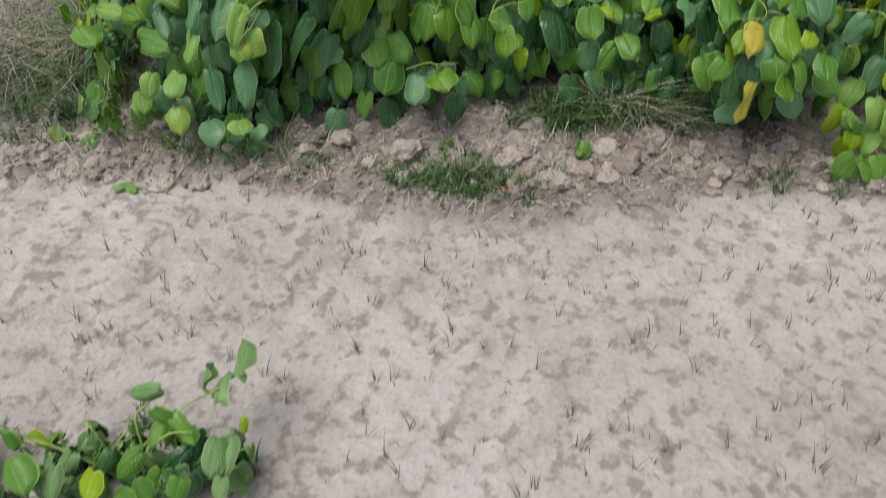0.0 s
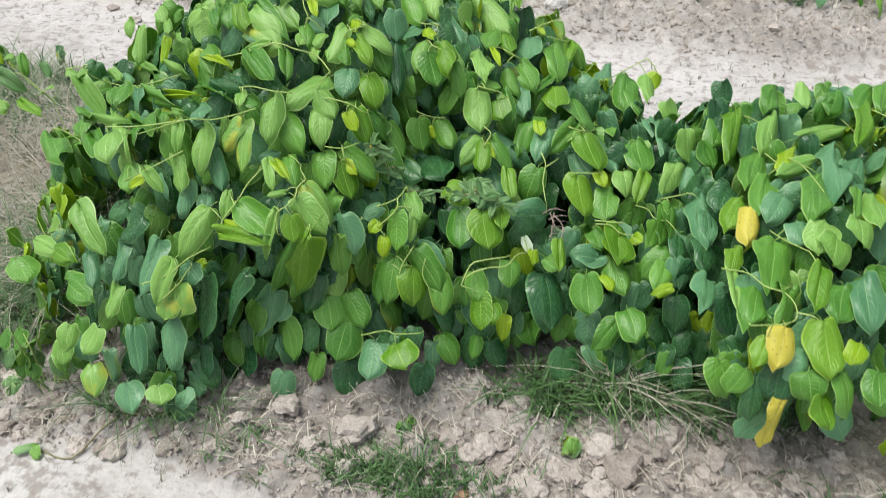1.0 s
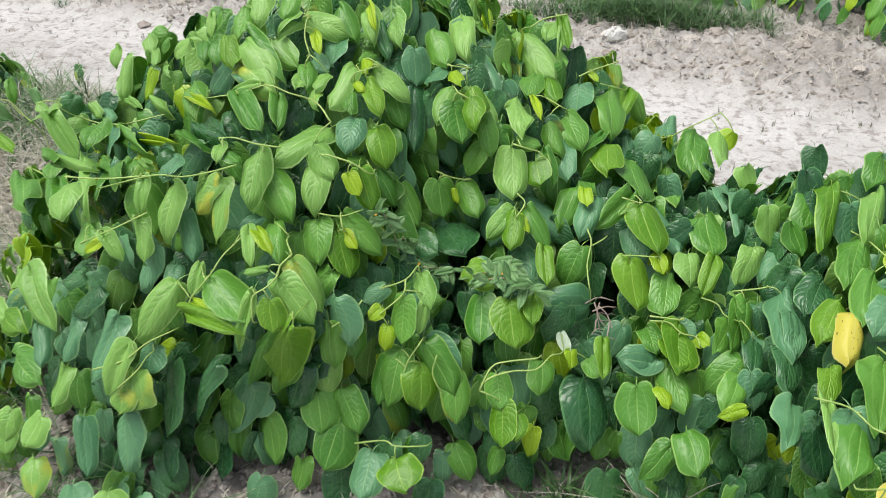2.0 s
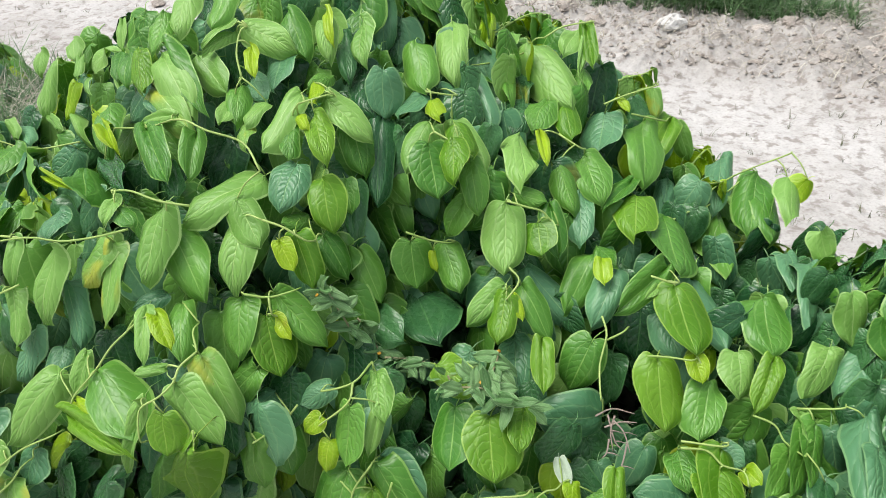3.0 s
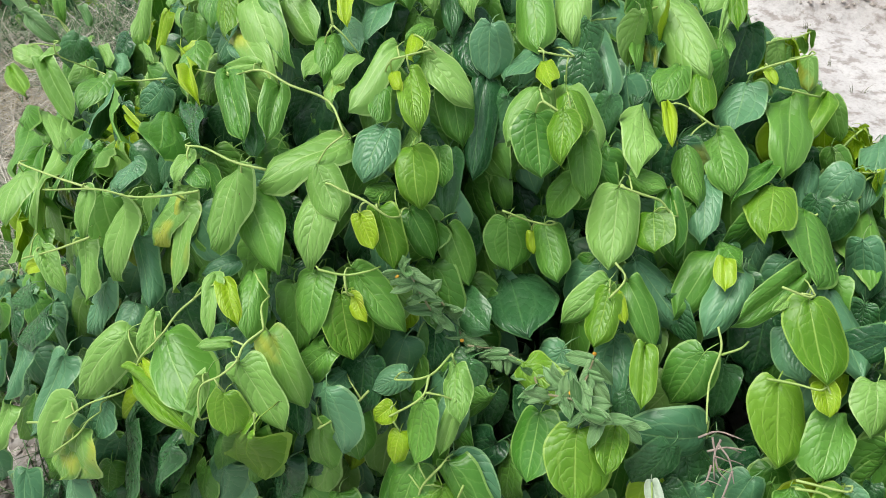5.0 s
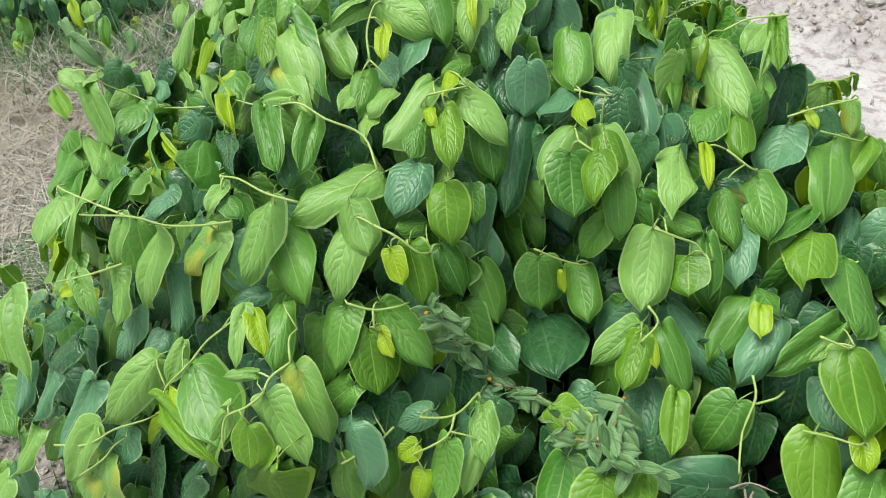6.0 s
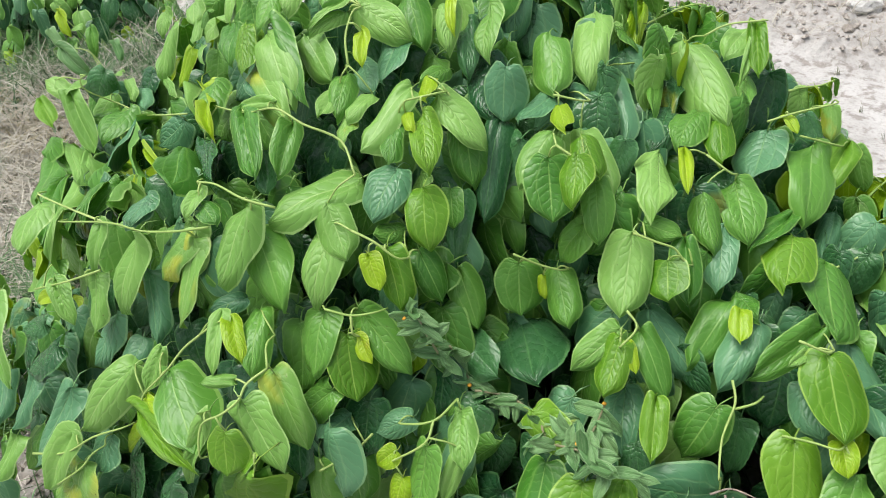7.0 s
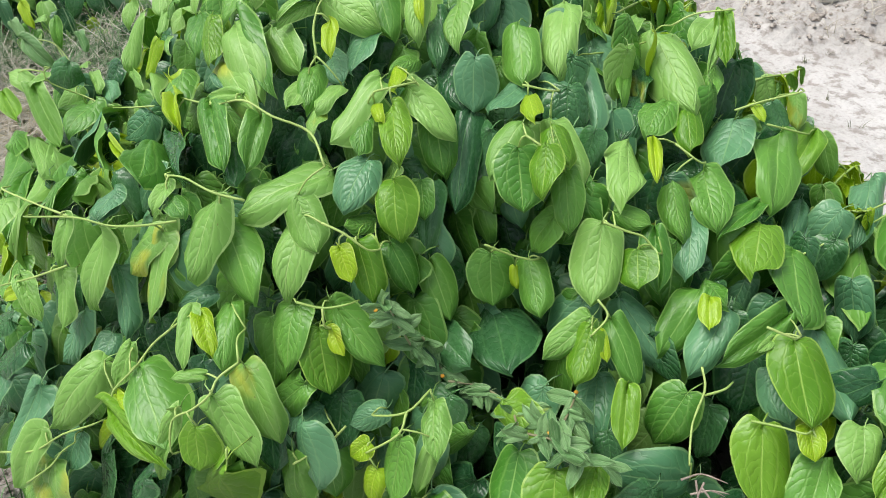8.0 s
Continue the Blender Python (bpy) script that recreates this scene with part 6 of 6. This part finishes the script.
for k in range(250):
    x = rc.uniform(-1.2, 1.7)
    y = 1.95 + abs(rc.gauss(0, 0.11)) + (0.05 if x > 0.4 else 0)
    lay_clod(x, y, rc.uniform(0.008, 0.022) * rc.choice((1, 1, 1, 1.5, 1.9 if x > 0.2 else 1)), k, rc.uniform(0, 360))
for k in range(60):
    lay_clod(rc.uniform(-2.4, 1.9), rc.uniform(4.72, 5.35), rc.uniform(0.012, 0.05), k, rc.uniform(0, 360), "rough lump of dry pale soil on the next bed", tall=0.7)


def crumbs(seed, count, box, sizes, label):
    pts, r = scatter(seed, count, box, on_bed)
    vs, fs = [], []
    base = [(1, 0, 0), (-1, 0, 0), (0, 1, 0), (0, -1, 0), (0, 0, 0.8), (0, 0, -0.6)]
    tri = [(0, 2, 4), (2, 1, 4), (1, 3, 4), (3, 0, 4), (2, 0, 5), (1, 2, 5), (3, 1, 5), (0, 3, 5)]
    for (x, y), z in zip(pts, heights(pts)):
        s, a = r.uniform(*sizes), r.uniform(0, 6.28)
        at = len(vs)
        for p in base:
            q = [c * s * r.uniform(0.6, 1.3) for c in p]
            vs.append((x + q[0] * math.cos(a) - q[1] * math.sin(a), y + q[0] * math.sin(a) + q[1] * math.cos(a), float(z) + q[2] + s * 0.3))
        fs += [tuple(i + at for i in f) for f in tri]
    ob = mesh_object("soil_crumbs", vs, fs, CLOD, None, False)
    return tagged(ob, label, "soil crumbs", kind="stuff")


crumbs(81, 8000, (-1.6, 1.8, 1.85, 2.4), (0.002, 0.010), "loose crumbs of dry soil on the bed's edge")
crumbs(82, 4500, (-2.8, 2.2, 4.55, 5.7), (0.004, 0.012), "loose crumbs of dry soil on the next bed")


# ---- other plants ----
def small_plant(name, place, seed, count, reach, tall, sizes, tones, label, category="plant", lean=(0, 0)):
    """A young plant: several thin stems, each with leaves along it."""
    r = random.Random(seed)
    z = float(ground_z(place[0], place[1]))
    plant = tagged(empty(name, (place[0], place[1], z)), label, category)
    for k in range(count):
        turn = r.uniform(0, 6.28)
        out = Vector((math.cos(turn) * reach[0] + lean[0], math.sin(turn) * reach[1] + lean[1], 0)) * r.uniform(0.3, 1.0)
        tip = out + Vector((0, 0, tall * r.uniform(0.55, 1.0)))
        line = bow((Vector((out.x * 0.15, out.y * 0.15, -0.01)), out * 0.55 + Vector((0, 0, tall * 0.5)), tip))
        bm = bmesh.new()
        tube(bm, line, 0.003, 0.0016, 5)
        stem = part("stem", bm, SHOOT, plant)
        for j in range(r.randint(3, 5)):
            p = line[int(len(line) * (0.35 + 0.62 * j / 5))] if j else line[-1]
            size = r.uniform(*sizes)
            nrm = Vector((math.cos(turn) * 0.6 + r.gauss(0, 0.3), math.sin(turn) * 0.6 - 0.5, 0.4))
            ob = new("leaf", leaf_mesh(r.choice(("flat", "heart", "cupped", "wavy")), r.randrange(6), r.choice(tones)))
            ob.parent = plant
            ob.matrix_basis = hanging(p, nrm, r, size)
    return plant


young_vine = tagged(empty("young_vine", (-0.55, 1.08, float(ground_z(-0.55, 1.08)))), "young green vine sprawling on the bare sand", "plant")
for k, (tx, ty, tz) in enumerate(((-0.36, 1.17, 0.17), (-0.40, 1.10, 0.13), (-0.62, 1.12, 0.12), (-0.75, 1.08, 0.10), (-0.86, 1.10, 0.13), (-0.50, 1.16, 0.13))):
    bm = bmesh.new()
    end = Vector((tx, ty, tz)) - young_vine.location
    tube(bm, bow((Vector((0.02 * k - 0.05, 0, -0.01)), end * 0.6 + Vector((0, 0, 0.05)), end)), 0.003, 0.0016, 5)
    part("stem", bm, SHOOT, young_vine)
hang_leaf(young_vine, (-0.483, 1.178, 0.150), (-0.558, 1.194, 0.115), 0.044, "weed", "cupped", 7)
hang_leaf(young_vine, (-0.318, 1.196, 0.180), (-0.345, 1.315, 0.145), 0.044, "weed", "wavy", -14)
hang_leaf(young_vine, (-0.356, 1.143, 0.170), (-0.365, 1.243, 0.135), 0.050, "weed", "flat", 6)
hang_leaf(young_vine, (-0.384, 1.167, 0.170), (-0.403, 1.262, 0.135), 0.023, "weed", "wavy", -15)
hang_leaf(young_vine, (-0.340, 1.070, 0.160), (-0.346, 1.005, 0.125), 0.044, "weed", "heart", 16)
hang_leaf(young_vine, (-0.325, 1.083, 0.150), (-0.326, 1.017, 0.115), 0.047, "weed", "cupped", 13)
hang_leaf(young_vine, (-0.322, 1.002, 0.140), (-0.327, 0.973, 0.105), 0.032, "weed", "cupped", -5)
hang_leaf(young_vine, (-0.392, 0.999, 0.140), (-0.402, 0.970, 0.105), 0.042, "mid", "wavy", -15)
hang_leaf(young_vine, (-0.480, 1.132, 0.150), (-0.419, 1.115, 0.115), 0.034, "mid", "wavy", 0)
hang_leaf(young_vine, (-0.451, 1.135, 0.140), (-0.397, 1.086, 0.105), 0.038, "mid", "wavy", -6)
hang_leaf(young_vine, (-0.462, 1.128, 0.130), (-0.482, 1.076, 0.095), 0.036, "mid", "flat", 9)
hang_leaf(young_vine, (-0.487, 1.060, 0.120), (-0.531, 1.021, 0.085), 0.043, "mid", "heart", 14)
hang_leaf(young_vine, (-0.695, 1.013, 0.160), (-0.664, 0.957, 0.125), 0.071, "mid", "cupped", -4)
hang_leaf(young_vine, (-0.550, 1.004, 0.140), (-0.561, 0.963, 0.105), 0.052, "young", "heart", 0)
hang_leaf(young_vine, (-0.630, 1.018, 0.130), (-0.626, 0.965, 0.095), 0.042, "weed", "heart", -7)
hang_leaf(young_vine, (-0.746, 1.078, 0.140), (-0.730, 1.059, 0.105), 0.034, "mid", "cupped", 5)
hang_leaf(young_vine, (-0.722, 1.100, 0.100), (-0.687, 1.093, 0.065), 0.024, "young", "cupped", -4)
hang_leaf(young_vine, (-0.310, 1.128, 0.140), (-0.313, 1.114, 0.105), 0.019, "young", "cupped", 11)
hang_leaf(young_vine, (-0.404, 1.126, 0.100), (-0.419, 1.074, 0.065), 0.043, "old", "heart", -1)
hang_leaf(young_vine, (-0.483, 1.008, 0.110), (-0.454, 0.984, 0.075), 0.041, "mid", "flat", -4)
hang_leaf(young_vine, (-0.416, 1.082, 0.090), (-0.458, 1.054, 0.055), 0.042, "old", "heart", -1)
hang_leaf(young_vine, (-0.558, 1.083, 0.080), (-0.580, 1.055, 0.045), 0.039, "old", "cupped", -27)
hang_leaf(young_vine, (-0.633, 1.079, 0.080), (-0.655, 1.051, 0.045), 0.039, "weed", "wavy", -1)
hang_leaf(young_vine, (-0.678, 1.011, 0.090), (-0.659, 0.987, 0.055), 0.041, "old", "flat", 24)
hang_leaf(young_vine, (-0.511, 0.990, 0.100), (-0.482, 0.966, 0.065), 0.045, "mid", "heart", -15)
hang_leaf(young_vine, (-0.368, 1.162, 0.160), (-0.352, 1.203, 0.125), 0.029, "weed", "cupped", 16)
small_plant("young_vine", (-0.50, 1.06), 91, 15, (0.20, 0.11), 0.12, (0.04, 0.065), ("mid", "old", "weed", "weed"), "low green leaves of a young vine on the sand")
small_plant("young_vine", (-0.40, 1.10), 89, 13, (0.10, 0.08), 0.12, (0.045, 0.065), ("mid", "weed", "weed", "old"), "leafy grey-green clump of the young vine")
small_plant("young_vine", (-0.64, 1.08), 90, 14, (0.14, 0.09), 0.10, (0.04, 0.065), ("mid", "weed", "old"), "leafy dark green clump of the young vine")
small_plant("young_vine", (-0.85, 1.02), 92, 11, (0.14, 0.10), 0.10, (0.045, 0.07), ("mid", "young", "old", "weed"), "bright green seedling clump on the bare sand")
grass_patch("grass_patch", 57, 320, (-0.72, 1.14), (0.4, 0.14), (0.03, 0.08), "thin green grass round the young vine")
small_plant("broad_weed", (-1.02, 2.12), 93, 4, (0.12, 0.06), 0.05, (0.04, 0.065), ("weed", "pale"), "low pale weed flat on the bed's corner")
small_plant("broad_weed", (0.42, 2.10), 94, 3, (0.05, 0.04), 0.06, (0.03, 0.045), ("young", "weed", "pale"), "small pale seedling in front of the bush")
side_plant = tagged(empty("side_plant", (-1.20, 2.90, float(ground_z(-1.20, 2.90)))), "thin upright plant with pale leaves beside the big bush", "plant")
hang_leaf(side_plant, (-1.405, 2.918, 0.514), (-1.338, 2.925, 0.441), 0.060, "weed", "folded", 7)
hang_leaf(side_plant, (-1.442, 2.928, 0.546), (-1.410, 2.926, 0.503), 0.037, "weed", "flat", 5)
hang_leaf(side_plant, (-1.440, 2.972, 0.576), (-1.408, 2.960, 0.518), 0.034, "young", "folded", 5)
hang_leaf(side_plant, (-1.382, 2.978, 0.544), (-1.410, 2.961, 0.534), 0.026, "pale", "flat", 6)
hang_leaf(side_plant, (-1.363, 2.987, 0.541), (-1.347, 2.960, 0.478), 0.037, "mid", "folded", -31)
hang_leaf(side_plant, (-1.302, 2.992, 0.517), (-1.281, 2.980, 0.472), 0.037, "weed", "wavy", -2)
hang_leaf(side_plant, (-1.396, 2.891, 0.402), (-1.469, 2.882, 0.421), 0.058, "pale", "flat", 14)
hang_leaf(side_plant, (-1.267, 2.964, 0.455), (-1.302, 2.934, 0.432), 0.043, "pale", "wavy", 29)
shoot(side_plant, (-1.265, 2.947, 0.404), (-1.302, 2.955, 0.437), (-1.341, 2.956, 0.466), (-1.380, 2.972, 0.510), (-1.452, 2.979, 0.567))
shoot(side_plant, (-1.200, 2.900, 0.000), (-1.195, 2.890, 0.150), (-1.265, 2.947, 0.404))
shoot(side_plant, (-1.265, 2.947, 0.404), (-1.315, 2.955, 0.447), (-1.366, 2.961, 0.489), (-1.428, 2.931, 0.500))
small_plant("seedling", (-2.02, 4.09), 99, 2, (0.03, 0.03), 0.20, (0.05, 0.08), ("weed", "old"), "lone dark seedling at the edge of the sandy strip")
small_plant("side_plant", (-1.00, 2.42), 96, 6, (0.14, 0.12), 0.28, (0.045, 0.07), ("mid", "pale", "young"), "spreading side shoots at the foot of the bush")
small_plant("broad_weed", (0.02, 2.10), 97, 3, (0.05, 0.03), 0.04, (0.025, 0.035), ("weed", "mid"), "tiny dark weed in the grass")
small_plant("side_plant", (-0.86, 2.08), 98, 6, (0.12, 0.08), 0.22, (0.045, 0.065), ("mid", "pale", "weed"), "low round-leaved weed at the foot of the bush")

def fallen_stem():
    """A thin dead stem creeping over the soil, with one withered leaf at its end."""
    spots = ((-0.82, 1.93), (-0.72, 1.92), (-0.65, 2.01), (-0.56, 2.05), (-0.50, 2.10))
    base = Vector((-0.75, 1.97, float(ground_z(-0.75, 1.97))))
    stem = tagged(empty("fallen_stem", base), "thin dry creeping stem lying on the soil", "stem")
    bm = bmesh.new()
    tube(bm, bow([Vector((x, y, float(ground_z(x, y)) + 0.006)) - base for x, y in spots]), 0.0022, 0.0032, 5)
    part("stalk", bm, WEED_STALK, stem)
    x, y = spots[0]
    tip = Vector((x, y, float(ground_z(x, y)) + 0.012)) - base
    for k, tone in enumerate(("pale", "weed")):
        ob = new("leaf", leaf_mesh("wavy", k, tone))
        ob.parent = stem
        ob.matrix_basis = frame_of(tip, (0.7 - k, -0.6 + 0.3 * k, 0.1), (0, -0.2, 1), 0.045, 0.04)
    return stem


fallen_stem()

# further bushes of the field
LEFT = Mound(-2.45, 3.66, 0.60, 0.46, 0.44, 0.4, 0.42, 0.0)
FAR = Mound(2.05, 5.72, 1.20, 1.2, 0.80, 0.6, 0.8, -0.05)
FAR_LOW = Mound(0.35, 6.05, 0.85, 0.75, 0.66, 0.5, 0.62, -0.05)
build_bush("leafy_bush", LEFT, 15, "low leafy bush half hidden in tall grass", (160, 220, 260), (0.07, 0.11), lambda p: False)
build_bush("leafy_bush", FAR, 18, "leafy bush of the next crop row", (400, 500, 700), (0.075, 0.115), lambda p: False)
build_bush("leafy_bush", FAR_LOW, 19, "lower leafy bush of the next crop row behind tall grass", (300, 350, 520), (0.075, 0.115), lambda p: False)
